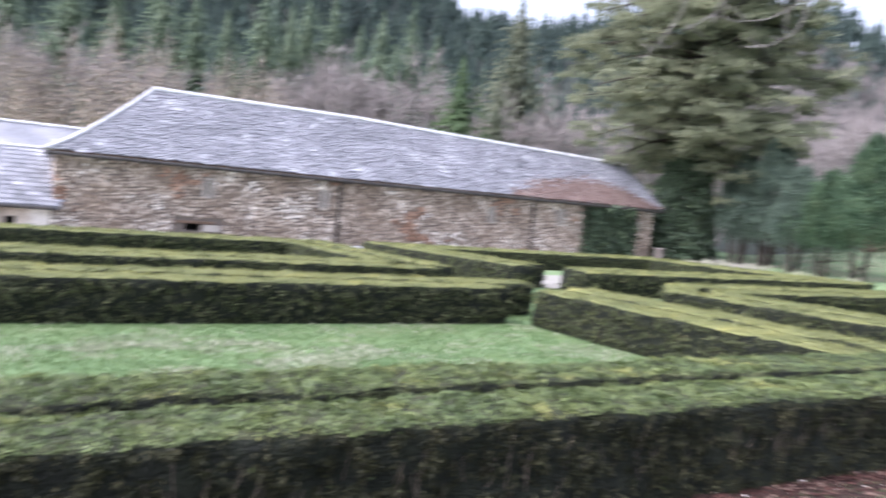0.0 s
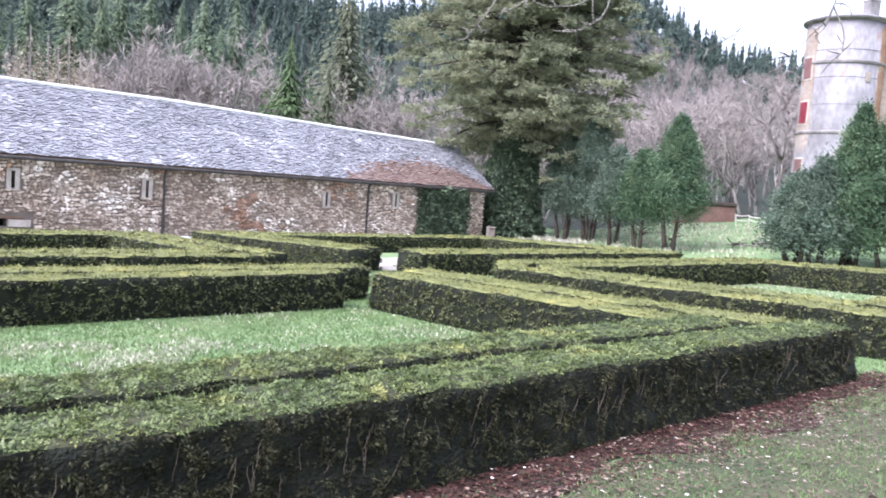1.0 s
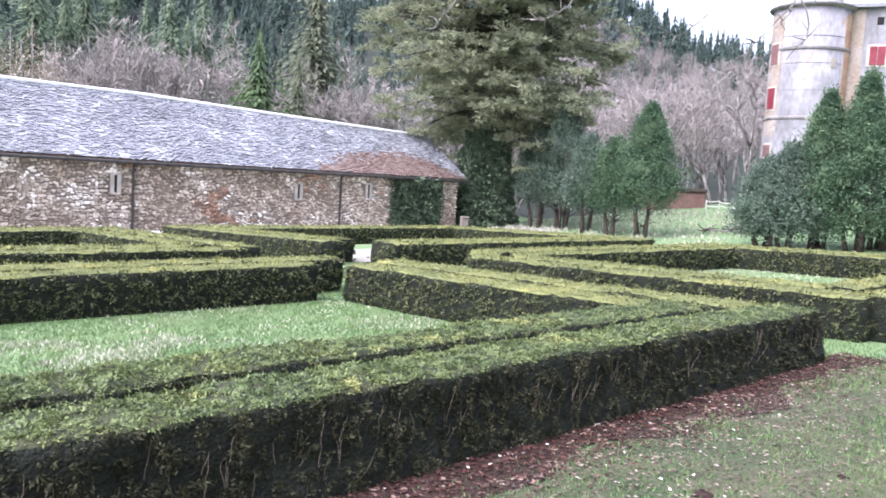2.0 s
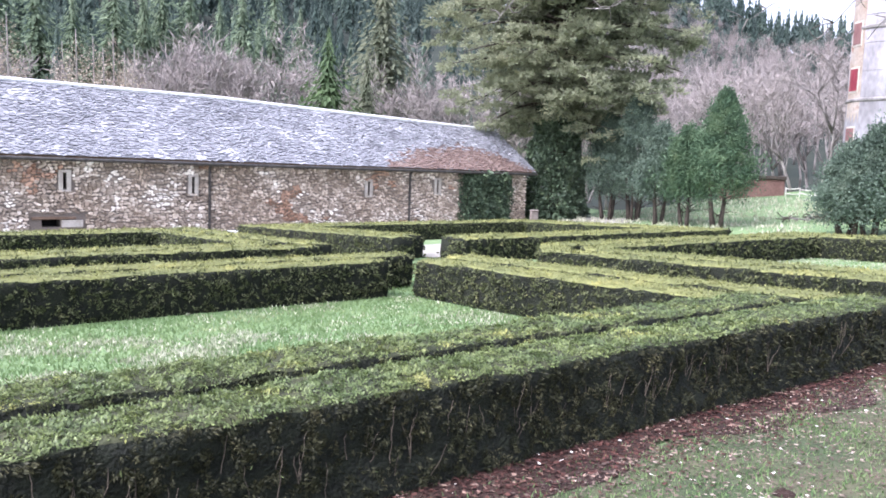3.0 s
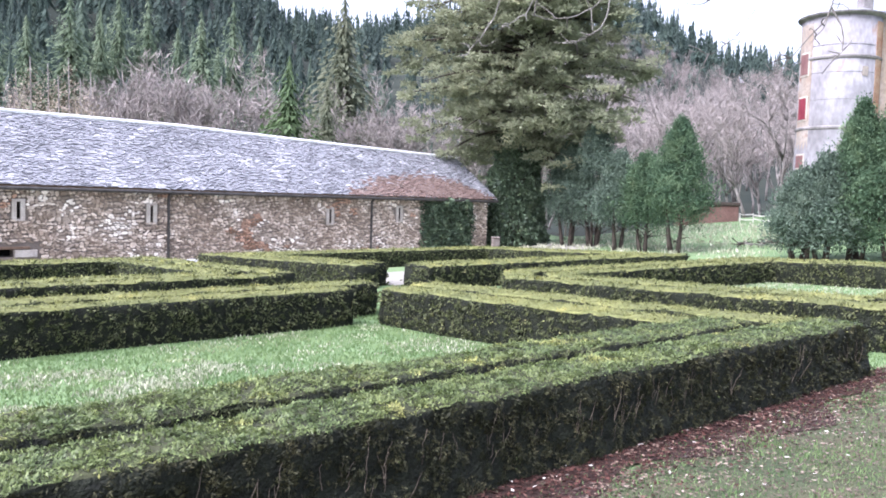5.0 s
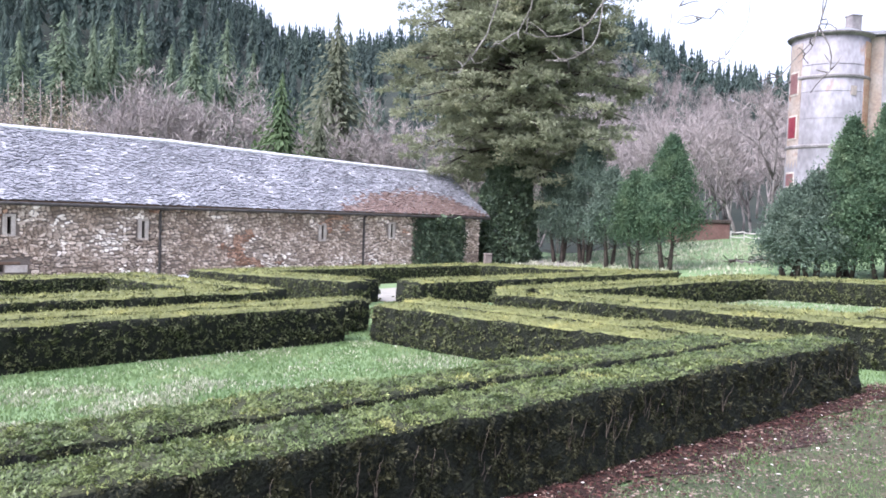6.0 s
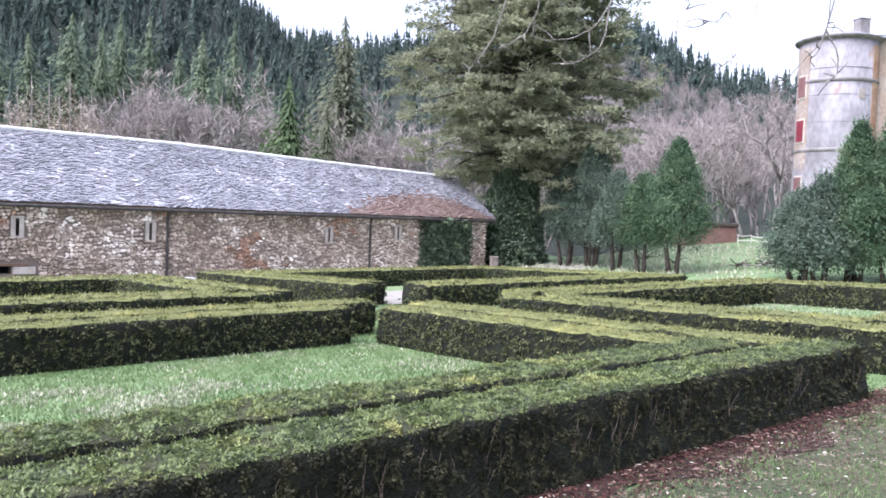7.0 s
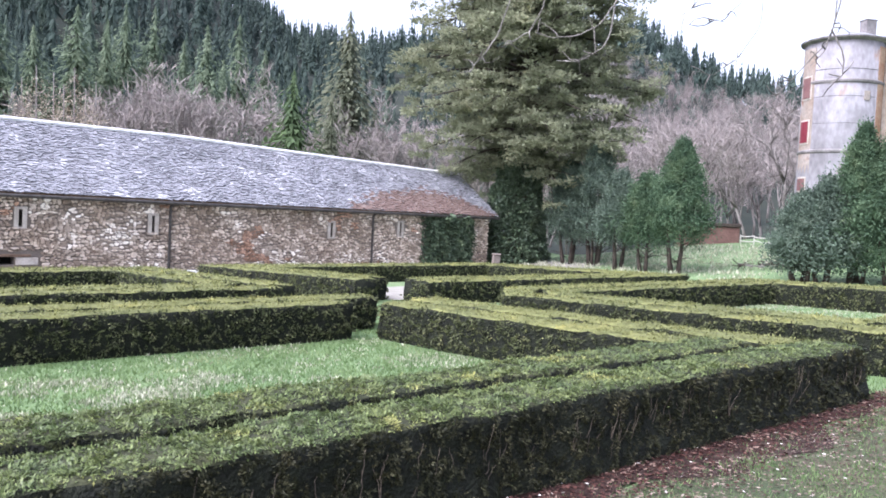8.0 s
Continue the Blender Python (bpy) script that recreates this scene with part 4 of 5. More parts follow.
for x, y, h, r, n, sh, m in ((20.0, 27.9, 3.4, 1.2, 600, 0.6, M_SHRUB), (20.5, 27.2, 3.9, 1.35, 700, 0.7, M_SHRUB), (21.6, 26.8, 5.9, 1.5, 850, 0.85, M_THUJA), (22.3, 25.6, 6.5, 1.6, 900, 0.9, M_THUJA),
                             (23.2, 25.6, 5.0, 1.4, 600, 0.7, M_SHRUB), (23.9, 24.2, 5.9, 1.6, 800, 0.8, M_THUJA), (25.0, 22.6, 5.2, 1.7, 600, 0.7, M_SHRUB)):
    conifer("yew_tree", (x, y), h, r, YEW, m, stems=3, clear=0.7, shape=sh, n=n, group=SCREEN)

# the great pine with its ivy-clad trunk
PX, PY = 13.0, 44.1
PZ = float(ground(PX, PY))
pine = base("pine_tree", (PX, PY, PZ - 0.1), "great spreading pine with an ivy-covered trunk", "tree")
trunk = stem_path((0, 0, 0), (0.5, -0.2, 17.0), (0.2, 0.1, 0), 12)
v, f = tube(trunk, np.linspace(0.55, 0.09, 12), 12)
child("trunk", poly_mesh("trunk", v, f, M_BARK, smooth=True), pine, "thick dark trunk")
limb_pieces, tufts, tuft_r = [], [], []
for k in range(78):
    t = 0.34 + 0.64 * (k + rng.random()) / 78
    p = np.array([np.interp(t, np.linspace(0, 1, 12), trunk[:, i]) for i in range(3)])
    a = k * 2.4 + rng.normal(0, 0.3)
    reach = np.interp(t, [0.36, 0.42, 0.5, 0.62, 0.8, 0.92, 1.0], [4.6, 6.4, 7.0, 6.8, 6.4, 5.6, 3.2]) * rng.uniform(0.66, 1.04)
    drop = np.interp(t, [0.35, 0.5, 0.7, 1.0], [-1.3, -0.3, 0.2, 0.8])
    q = p + np.array([math.cos(a) * reach, math.sin(a) * reach, drop + rng.normal(0, 0.35)])
    path = stem_path(p, q, (0, 0, 0.6), 8)
    limb_pieces.append(tube(path, np.linspace(0.13, 0.02, 8), 5))
    for j in range(22):
        s = rng.uniform(0.2, 1.0) ** 0.8
        c = np.array([np.interp(s, np.linspace(0, 1, 8), path[:, i]) for i in range(3)])
        w = 0.3 + 1.0 * s * (1.2 - s) * 2
        c = c + rng.normal(size=3) * [w * 0.95, w * 0.95, 0.42]
        tufts.append(c)
        tuft_r.append(rng.uniform(0.25, 0.62))
        if j < 5:
            limb_pieces.append(tube(stem_path(path[int(s * 6)], c, (0, 0, 0.05), 3), np.linspace(0.03, 0.008, 3), 4))
v, f = joined(limb_pieces)
child("branchwork", poly_mesh("branchwork", v, f, M_BARK, smooth=True), pine, "spreading dark limbs")
child("crown", faces_mesh("crown", pads(np.array(tufts), np.array(tuft_r), 76, 0.27, 0.1), 4, M_PINE), pine, "layered olive-green needle pads")["kind"] = "stuff"
# dead grey boughs that show below the crown, before the trunk
pieces = []
for k in range(9):
    p0 = np.array([0.2, -0.9, 7.4 + 0.25 * (k % 3)])
    d = np.array([-1.4 + 0.5 * k, -1.2, 0.9 - 0.25 * (k % 4)])
    pieces.append(tube(stem_path(p0, p0 + d, rng.normal(0, 0.18, 3), 6), np.linspace(0.045, 0.014, 6), 5))
v, f = joined(pieces)
child("dead_boughs", poly_mesh("dead_boughs", v, f, M_TWIG, smooth=True), pine, "bare grey dead boughs")
n = 26000
t, a = rng.random(n) ** 1.1, rng.uniform(0, 2 * np.pi, n)
rr = (1.95 - 0.95 * t ** 0.8 + 0.16 * np.sin(a * 3 + t * 8) + 0.16 * np.sin(t * 21 + a) + 0.1 * np.sin(t * 43 + a * 7)) * np.sqrt(rng.uniform(0.6, 1, n))
pos = np.stack([rr * np.cos(a) + 0.2 * t, rr * np.sin(a), t * 7.4], 1)
outv = np.stack([np.cos(a), np.sin(a), 0 * a], 1)
child("ivy", faces_mesh("ivy", leaves(pos, 0.17, 0.14, out=outv, bias=1.0, lift=-0.4), 4, M_IVY), pine, "thick dark ivy round the trunk")["kind"] = "stuff"

# ivy on the barn's far end
ivy = base("ivy_curtain", flat_of(27.2, VB - 0.1, -1.2), "dark ivy climbing the barn's wall up to the eaves", "ivy")
n = 6500
uu = 25.6 + 3.1 * rng.random(n)
uu = uu + 0.25 * np.sin(np.linspace(0, 50, n))
top = 1.75 + 0 * uu
zz = -1.15 + rng.random(n) * (top + 1.15)
bulge = 0.35 * np.sin((uu - 25.5) / 3.9 * np.pi) + 0.12 * np.sin(uu * 5 + zz * 3)
pos = flat_of(uu, VB - 0.02 - (0.1 + bulge) * rng.uniform(0.3, 1.0, n), zz)
outv = np.tile(np.array([[SU, -CU, 0.0]]), (len(pos), 1))
IO = np.array(flat_of(27.2, VB - 0.1, -1.2))
child("ivy_leaves", faces_mesh("ivy_leaves", leaves(pos - IO, 0.17, 0.13, out=outv, bias=1.0, lift=-0.4), 4, M_IVY), ivy, "glossy dark ivy leaves")["kind"] = "stuff"
pieces = [tube(stem_path((0 + k * 0.5 - 1.4, 0.0, 0), (k * 0.5 - 1.3, 0.0, 2.9), rng.normal(0, 0.1, 3)), 0.03, 5) for k in range(6)]
v, f = joined(pieces)
child("ivy_stems", poly_mesh("ivy_stems", v, f, M_BARK), ivy, "woody climbing stems").data.transform(Matrix.Rotation(TH, 4, "Z"))

# bare winter trees: a few grown shapes, set out many times


def bare_shape(height, spread, twigs, seed):
    """Trunk and limbs as tubes, and the fine twigs as slips, of a leafless tree."""
    r = np.random.default_rng(seed)
    tubes, tips = [], []

    def grow(p, d, length, rad, level):
        n = 5
        pts = [p]
        for i in range(n - 1):
            d = unit((d + r.normal(0, 0.10, 3) + [0, 0, 0.09 if level else 0.0])[None])[0]
            pts.append(pts[-1] + d * length / (n - 1))
        pts = np.array(pts)
        keep = slice(None) if level < 2 else slice(None, None, 2)
        tubes.append((tube(pts[keep], np.linspace(rad, rad * 0.5, n)[keep], 5 if level < 1 else 3), level))
        if level >= 3:
            tips.extend([(q, d) for q in pts[1:]])
            return
        for i in range(3 if level else 7):
            s = r.uniform(0.3, 1.0)
            q = np.array([np.interp(s, np.linspace(0, 1, n), pts[:, k]) for k in range(3)])
            side = unit(np.cross(d, r.normal(size=3))[None])[0]
            nd = unit((d * r.uniform(0.6, 1.1) + side * spread + [0, 0, 0.15])[None])[0]
            grow(q, nd, length * r.uniform(0.5, 0.72), rad * 0.5, level + 1)

    grow(np.zeros(3), np.array([0, 0, 1.0]), height * 0.5, height * 0.0125, 0)
    P = np.array([t[0] for t in tips])
    D = np.array([t[1] for t in tips])
    k = r.integers(0, len(P), twigs)
    lv = leaves(P[k] + r.normal(0, 0.09, (twigs, 3)), height * 0.065, height * 0.0038, out=D[k], bias=0.75, lift=0.15)
    v0, f0 = joined([t for t, l in tubes if l < 1])
    v1, f1 = joined([t for t, l in tubes if l >= 1])
    return (v0, f0), (v1, f1), lv


def bare_meshes(height, spread, twigs, seed, material):
    a, b, c = bare_shape(height, spread, twigs, seed)
    return poly_mesh("trunk", *a, material, smooth=True), poly_mesh("limbs", *b, material, smooth=True), faces_mesh("twigs", c, 4, M_HAZE)


SHAPES = [bare_meshes(13.0, s, 1050, k, M_TWIG) for k, s in enumerate((0.7, 0.9, 0.5, 0.6, 1.1))]


def bare_tree(x, y, size, k, label, group):
    ob = new("bare_tree")
    ob.matrix_basis = Matrix.Translation((x, y, float(ground(x, y)) - 0.2)) @ Matrix.Rotation(k * 1.7 + x, 4, "Z") @ Matrix.Diagonal((size, size, size * rng.uniform(0.9, 1.1), 1))
    tagged(ob, label, "tree", group)
    for nm, me in zip(("trunk", "branchwork", "twig_haze"), SHAPES[k]):
        child(nm, me, ob)


LABB = "leafless grey-brown tree at the foot of the wooded hill"
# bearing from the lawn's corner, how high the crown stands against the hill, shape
ROW = [(-11.6, 8.0, 2), (-10.9, 7.6, 2), (-10.3, 7.9, 3), (-9.5, 7.9, 2), (-8.6, 6.9, 0), (-7.8, 7.3, 3), (-7.0, 6.9, 1), (-6.3, 7.2, 0), (-5.3, 7.2, 3), (-4.5, 8.5, 1), (-3.2, 7.4, 4), (-2.1, 8.5, 4), (-1.2, 6.4, 0),
       (1.7, 5.8, 1), (2.9, 6.2, 4), (4.1, 6.6, 4), (5.2, 6.2, 1), (6.4, 5.9, 0), (7.8, 7.3, 2), (8.9, 6.8, 3), (9.9, 6.2, 1)]
ROW += [(11.0 + 1.1 * i, 6.2 + 0.8 * ((i * 0.618) % 1.0), i % 5) for i in range(8)] + [(-18.4 - 1.3 * i, 6.4 + 1.2 * ((i * 0.618) % 1.0), i % 5) for i in range(13)]
for i, (b, el, k) in enumerate(ROW):
    d = 66 + 9 * ((i * 0.382) % 1.0)
    x, y = d * math.sin(radians(b)), d * math.cos(radians(b))
    bare_tree(x, y, (1.76 + d * math.tan(radians(el)) - float(ground(x, y))) / 11.5, k, LABB, "bare trees behind the barn")
for i in range(200):
    b = radians(18 + 32 * (i + rng.random()) / 200)
    d = 68 + 175 * ((i * 0.618) % 1.0)
    bare_tree(d * math.sin(b), d * math.cos(b), rng.uniform(0.85, 1.25), (0, 2, 3)[i % 3], "leafless grey-brown tree on the slope beyond the lawn", "bare trees on the slope")


def fir_shape(n, seed, tiers=12, ragged=0.22, droop=0.5, slip=0.10, slim=0.22, taper=0.85, low=0.04, blades=9, core=0.85):
    """A conifer one unit high: jagged skirts of boughs, tier over tier, with loose slips along their edges."""
    r = np.random.default_rng(seed)
    skirts = []
    for i in range(tiers):
        z = low + (1 - low) * (i + 0.4 * r.random()) / tiers
        R = 0.17 * (1 - z) ** taper + 0.006
        turn = r.uniform(0, 6.28)
        for k in range(blades):
            a0 = turn + 2 * np.pi * (k + 0.3 * r.normal()) / blades
            w = 1.25 * np.pi / blades
            rr = core * R * max(0.45, 1 + ragged * r.normal())
            drop = z - droop * rr * 0.8 + 0.006 * r.normal()
            rim = lambda t, q, zz: np.array([math.cos(t) * q, math.sin(t) * q, zz])
            skirts.append([np.array([0, 0, z + 1.15 * (1 - low) / tiers]), rim(a0 - w, rr * 0.62, z + 0.25 / tiers), rim(a0, rr, drop), rim(a0 + w, rr * 0.62, z + 0.25 / tiers)])
    z = low + (1 - low) * (1 - np.sqrt(1 - r.random(n) * 0.995))
    a = r.uniform(0, 2 * np.pi, n)
    R = (0.17 * (1 - z) ** taper + 0.006) * np.clip(1 + ragged * r.normal(size=n), 0.5, 1.5)
    d = unit(np.stack([np.cos(a), np.sin(a), -droop + 0.3 * r.normal(size=n)], 1) + 0.3 * r.normal(size=(n, 3)))
    side = unit(np.cross(d, np.array([[0, 0, 1.0]]) + 0.35 * r.normal(size=(n, 3))))
    ln = (slip * (0.25 + 0.75 * (1 - z)) * r.uniform(0.6, 1.3, n))[:, None]
    tip = np.stack([R * np.cos(a), R * np.sin(a), z - droop * R * 0.5], 1)
    slips = np.stack([tip - d * ln, tip - d * ln * 0.45 + side * ln * slim, tip, tip - d * ln * 0.45 - side * ln * slim], 1)
    return np.concatenate([np.array(skirts).reshape(-1, 4, 3), slips])


SPR = [fir_shape(230, k, 14, g, d + 0.3, 0.07, 0.22, 0.85, 0.12, 8, 0.75) for k, (d, g) in enumerate(((0.6, 0.3), (0.4, 0.36), (0.8, 0.26), (0.5, 0.32)))]
FAR = [fir_shape(64, 20 + k, 8, 0.3, 0.6, 0.075, 0.26, 0.8, 0.3, 6, 0.9) for k in range(5)]
forest, tones = [], []
n = 3400
bb = np.radians(np.concatenate([rng.uniform(-36, 47, n - 800), rng.uniform(-36, 4, 800)]))
dd = np.where(rng.random(n) < 0.12, rng.uniform(88, 190, n), 170 + 245 * np.sqrt(rng.random(n)))
dd[-420:] = rng.uniform(108, 235, 420)
for b, d in zip(bb, dd):
    if np.degrees(b) > 19 and d < 230 + 30 * math.sin(23 * b) + 20 * math.sin(51 * b):
        continue
    x, y = d * math.sin(b), d * math.cos(b)
    h = rng.uniform(10, 17)
    c, s = math.cos(d * 7), math.sin(d * 7)
    wide = rng.uniform(0.8, 1.15)
    q = (SPR[int(d * 13) % 4] if d < 180 else FAR[int(d * 13) % 5]) * [h * wide, h * wide, h]
    q = np.stack([q[..., 0] * c - q[..., 1] * s + x, q[..., 0] * s + q[..., 1] * c + y, q[..., 2] + float(ground(x, y)) - 0.3], -1)
    forest.append(q)
    tones.append(np.full(len(q), (0, 1, 1, 2, 0, 1, 2, 3)[int(d * 31) % 8] if d < 190 else (0, 1, 0, 1, 2)[int(d * 31) % 5]))
tagged(new("spruce_forest", faces_mesh("spruce_forest", np.concatenate(forest), 4, M_FOREST, index=np.concatenate(tones))), "dense dark spruce forest covering the hillside", "forest", kind="stuff")


def spruce(name, place, height, width, label, material, k, ragged=0.22, n=2600):
    x, y = place
    ob = base(name, (x, y, float(ground(x, y)) - 0.3), label, "tree", "single conifers before the forest")
    v, f = tube(stem_path((0, 0, 0), (0, 0, height * 0.97), (0.1, 0, 0)), np.linspace(height * 0.012, 0.02, 7), 7)
    child("trunk", poly_mesh("trunk", v, f, M_TWIG if name == "larch_tree" else M_BARK, smooth=True), ob)
    w = width / 0.34
    if name == "larch_tree":
        q = fir_shape(4600, 60 + k, 1, 0.3, -0.5, 0.03, 0.2, 0.9, 0.04, 0) * [w, w, height]
    else:
        q = fir_shape(n, 40 + k, (36, 30, 42)[k % 3], ragged + 0.12, (0.6, 0.4, 0.8)[k % 3], 0.06, 0.22, 0.66, 0.04, 15, 0.52) * [w, w, height]
    child("crown", faces_mesh("crown", q, 4, material), ob, "drooping tiers of branches")["kind"] = "stuff"


spruce("spruce_tree", (5.2, 75.0), 22.4, 8.6, "tall ragged spruce standing before the forest", M_TALL, 0, 0.26, 4200)
spruce("thuja_tree", (0.22, 60.0), 14.0, 6.4, "bright green pointed conifer behind the barn", M_BRIGHT, 2)
spruce("thuja_tree", (3.2, 63.0), 13.2, 4.6, "dull green pointed conifer behind the barn", M_TALL, 2)
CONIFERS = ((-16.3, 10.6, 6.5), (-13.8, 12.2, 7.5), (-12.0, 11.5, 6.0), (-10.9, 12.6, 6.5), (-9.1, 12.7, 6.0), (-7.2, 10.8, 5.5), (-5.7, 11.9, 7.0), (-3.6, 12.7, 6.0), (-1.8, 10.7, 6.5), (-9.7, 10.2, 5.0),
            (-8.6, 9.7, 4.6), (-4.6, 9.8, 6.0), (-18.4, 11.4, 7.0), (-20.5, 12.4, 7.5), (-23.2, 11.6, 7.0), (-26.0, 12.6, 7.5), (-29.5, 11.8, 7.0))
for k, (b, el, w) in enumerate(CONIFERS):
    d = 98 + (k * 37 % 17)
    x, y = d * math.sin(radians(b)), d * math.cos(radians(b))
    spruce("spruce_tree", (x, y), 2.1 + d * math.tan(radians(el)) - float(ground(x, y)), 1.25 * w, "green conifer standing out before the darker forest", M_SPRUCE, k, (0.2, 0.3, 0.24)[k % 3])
LARCHES = ((-23.5, 9.5), (-25.8, 7.9), (-28.0, 7.7), (-21.2, 8.7), (-20.0, 8.7), (-29.4, 7.9), (-16.1, 8.0), (-15.1, 7.7), (-13.9, 8.2), (-12.6, 7.4), (-16.9, 7.2), (-14.5, 7.0), (-13.2, 6.9))
for k, (b, el) in enumerate(LARCHES):
    d = 58 + (k * 29 % 6)
    x, y = d * math.sin(radians(b)), d * math.cos(radians(b))
    h = 2.6 + d * math.tan(radians(el)) - float(ground(x, y))
    spruce("larch_tree", (x, y), h, 0.36 * h, "tawny leafless larch behind the barn", M_LARCH, k % 7)

# ---- overhanging boughs of a bare tree behind the viewer ----
bough_tree = base("overhanging_tree", (3.6, -2.4, float(ground(3.6, -2.4)) - 0.1), "leafless tree whose thin twigs hang over the lawn", "tree")
TO = np.array([3.6, -2.4, float(ground(3.6, -2.4)) - 0.1])
v, f = tube(stem_path((0, 0, 0), (-0.3, 0.6, 5.6), (0.1, 0, 0)), np.linspace(0.24, 0.12, 7), 10)
child("trunk", poly_mesh("trunk", v, f, M_BARK, smooth=True), bough_tree)
BOUGHS = [((3.3, -1.8, 5.2), (1.6, 4.9, 4.0)), ((3.3, -1.8, 5.3), (2.7, 4.4, 4.0)), ((3.3, -1.8, 5.1), (3.2, 4.1, 3.9))]
pieces = [tube(stem_path(np.array(a) - TO, np.array(b) - TO, (0, 0, 0.5), 9), np.linspace(0.09, 0.016, 9), 7) for a, b in BOUGHS]
v, f = joined(pieces)
child("branchwork", poly_mesh("branchwork", v, f, M_BARK, smooth=True), bough_tree)
TWIGS = [
    [(1.5, 4.85, 4.03), (1.35, 4.82, 3.27), (1.3, 4.83, 3.08), (1.24, 4.84, 2.89), (1.15, 4.87, 2.75), (1.09, 4.88, 2.67), (1.03, 4.89, 2.66)],
    [(1.6, 4.85, 4.0), (1.53, 4.76, 3.31), (1.52, 4.76, 3.07), (1.46, 4.78, 2.91), (1.36, 4.81, 2.84), (1.3, 4.83, 2.81)],
    [(1.7, 4.7, 4.05), (1.98, 4.59, 3.28), (1.92, 4.62, 3.1), (1.83, 4.65, 2.96), (1.71, 4.7, 2.89), (1.55, 4.76, 2.88), (1.44, 4.79, 2.91)],
    [(1.92, 4.62, 3.1), (1.91, 4.62, 2.93), (1.88, 4.63, 2.82), (1.78, 4.67, 2.76), (1.63, 4.73, 2.75)],
]
TWIGS2 = [
    [(3.2, 4.1, 3.9), (3.0, 4.0, 3.23), (2.98, 4.01, 2.94), (2.95, 4.04, 2.8), (2.9, 4.08, 2.71)],
    [(2.97, 4.02, 2.91), (3.03, 3.98, 2.78), (3.04, 3.97, 2.66), (3.02, 3.99, 2.6)],
    [(2.7, 4.4, 4.0), (2.5, 4.36, 3.5), (2.36, 4.41, 3.07), (2.29, 4.45, 2.97)],
    [(2.7, 4.4, 4.0), (2.7, 4.3, 3.4), (2.56, 4.29, 3.07), (2.49, 4.34, 3.01), (2.33, 4.42, 2.95)],
    [(2.7, 4.4, 4.0), (2.68, 4.25, 3.3), (2.66, 4.24, 2.95), (2.55, 4.3, 2.76), (2.42, 4.38, 2.66), (2.3, 4.44, 2.68)],
    [(3.2, 4.1, 3.9), (3.05, 4.0, 3.3), (2.98, 4.03, 2.85), (2.84, 4.12, 2.67), (2.77, 4.16, 2.56), (2.72, 4.2, 2.54)],
]
for k, (turn_, lean_) in enumerate(((0.4, 25), (2.6, 40), (4.4, 35))):
    ob = child("branch", SHAPES[k][1], bough_tree, "bare spreading branch")
    ob.matrix_basis = Matrix.Translation((-0.25, 0.3, 3.6 + 0.4 * k)) @ Matrix.Rotation(turn_, 4, "Z") @ Matrix.Rotation(radians(lean_), 4, "X") @ Matrix.Scale(0.42, 4) @ Matrix.Translation((0, 0, -2.0))
for q in TWIGS + TWIGS2:
    q = np.array(q)
    m = 6 * len(q)
    s = np.linspace(0, len(q) - 1, m)
    path = np.stack([np.interp(s, np.arange(len(q)), q[:, i]) for i in range(3)], 1)
    path[1:-1] = (path[:-2] + path[1:-1] * 2 + path[2:]) / 4
    path += np.cumsum(rng.normal(0, 0.0035, path.shape), 0) * np.linspace(0, 1, m)[:, None]
    thin_ = 0.45 if q[-1][0] > 2.2 and q[-1][0] < 2.45 else 1.0
    pieces = [tube(path - TO, np.linspace(0.0055, 0.0024, m) * thin_, 5)]
    for k in range(5):
        i = rng.integers(m // 2, m - 1)
        d = unit((path[i] - path[i - 1])[None] + rng.normal(0, 0.03, (1, 3)))[0]
        pieces.append(tube(stem_path(path[i] - TO, path[i] - TO + d * rng.uniform(0.05, 0.16), rng.normal(0, 0.02, 3), 4), np.linspace(0.0045, 0.002, 4), 4))
    v, f = joined(pieces)
    child("twig", poly_mesh("twig", v, f, M_BRANCH, smooth=True), bough_tree, "thin lichen-grey twig")

# ---- smaller things about the lawn ----
p = world_of(23.9, 24.48)
post = base("stone_post", p, "grey stone post at the corner of the far hedge", "post")
v, f = joined([box((-0.16, -0.14, -0.1), (0.16, 0.14, 0.98), 0.03), box((-0.18, -0.16, 0.98), (0.18, 0.16, 1.06), 0.03)])
child("shaft", poly_mesh("shaft", v, f, M_POST), post)
bank = base("earth_bank", (29.6, 49.8, float(ground(29.6, 49.8))), "red-brown retaining wall with a dark coping", "wall")
g0 = float(ground(29.6, 49.8))
v, f = box((-3.2, -0.4, -1.0), (1.0, 0.4, 1.9 - g0), 0.05)
m_ = Matrix.Rotation(radians(-31), 4, "Z")
child("wall_face", poly_mesh("wall_face", v, f, M_EARTH), bank).data.transform(m_)
v, f = box((-3.3, -0.5, 1.9 - g0), (1.1, 0.5, 2.15 - g0), 0.04)
child("coping", poly_mesh("coping", v, f, M_BARK), bank, "dark mossy coping").data.transform(m_)

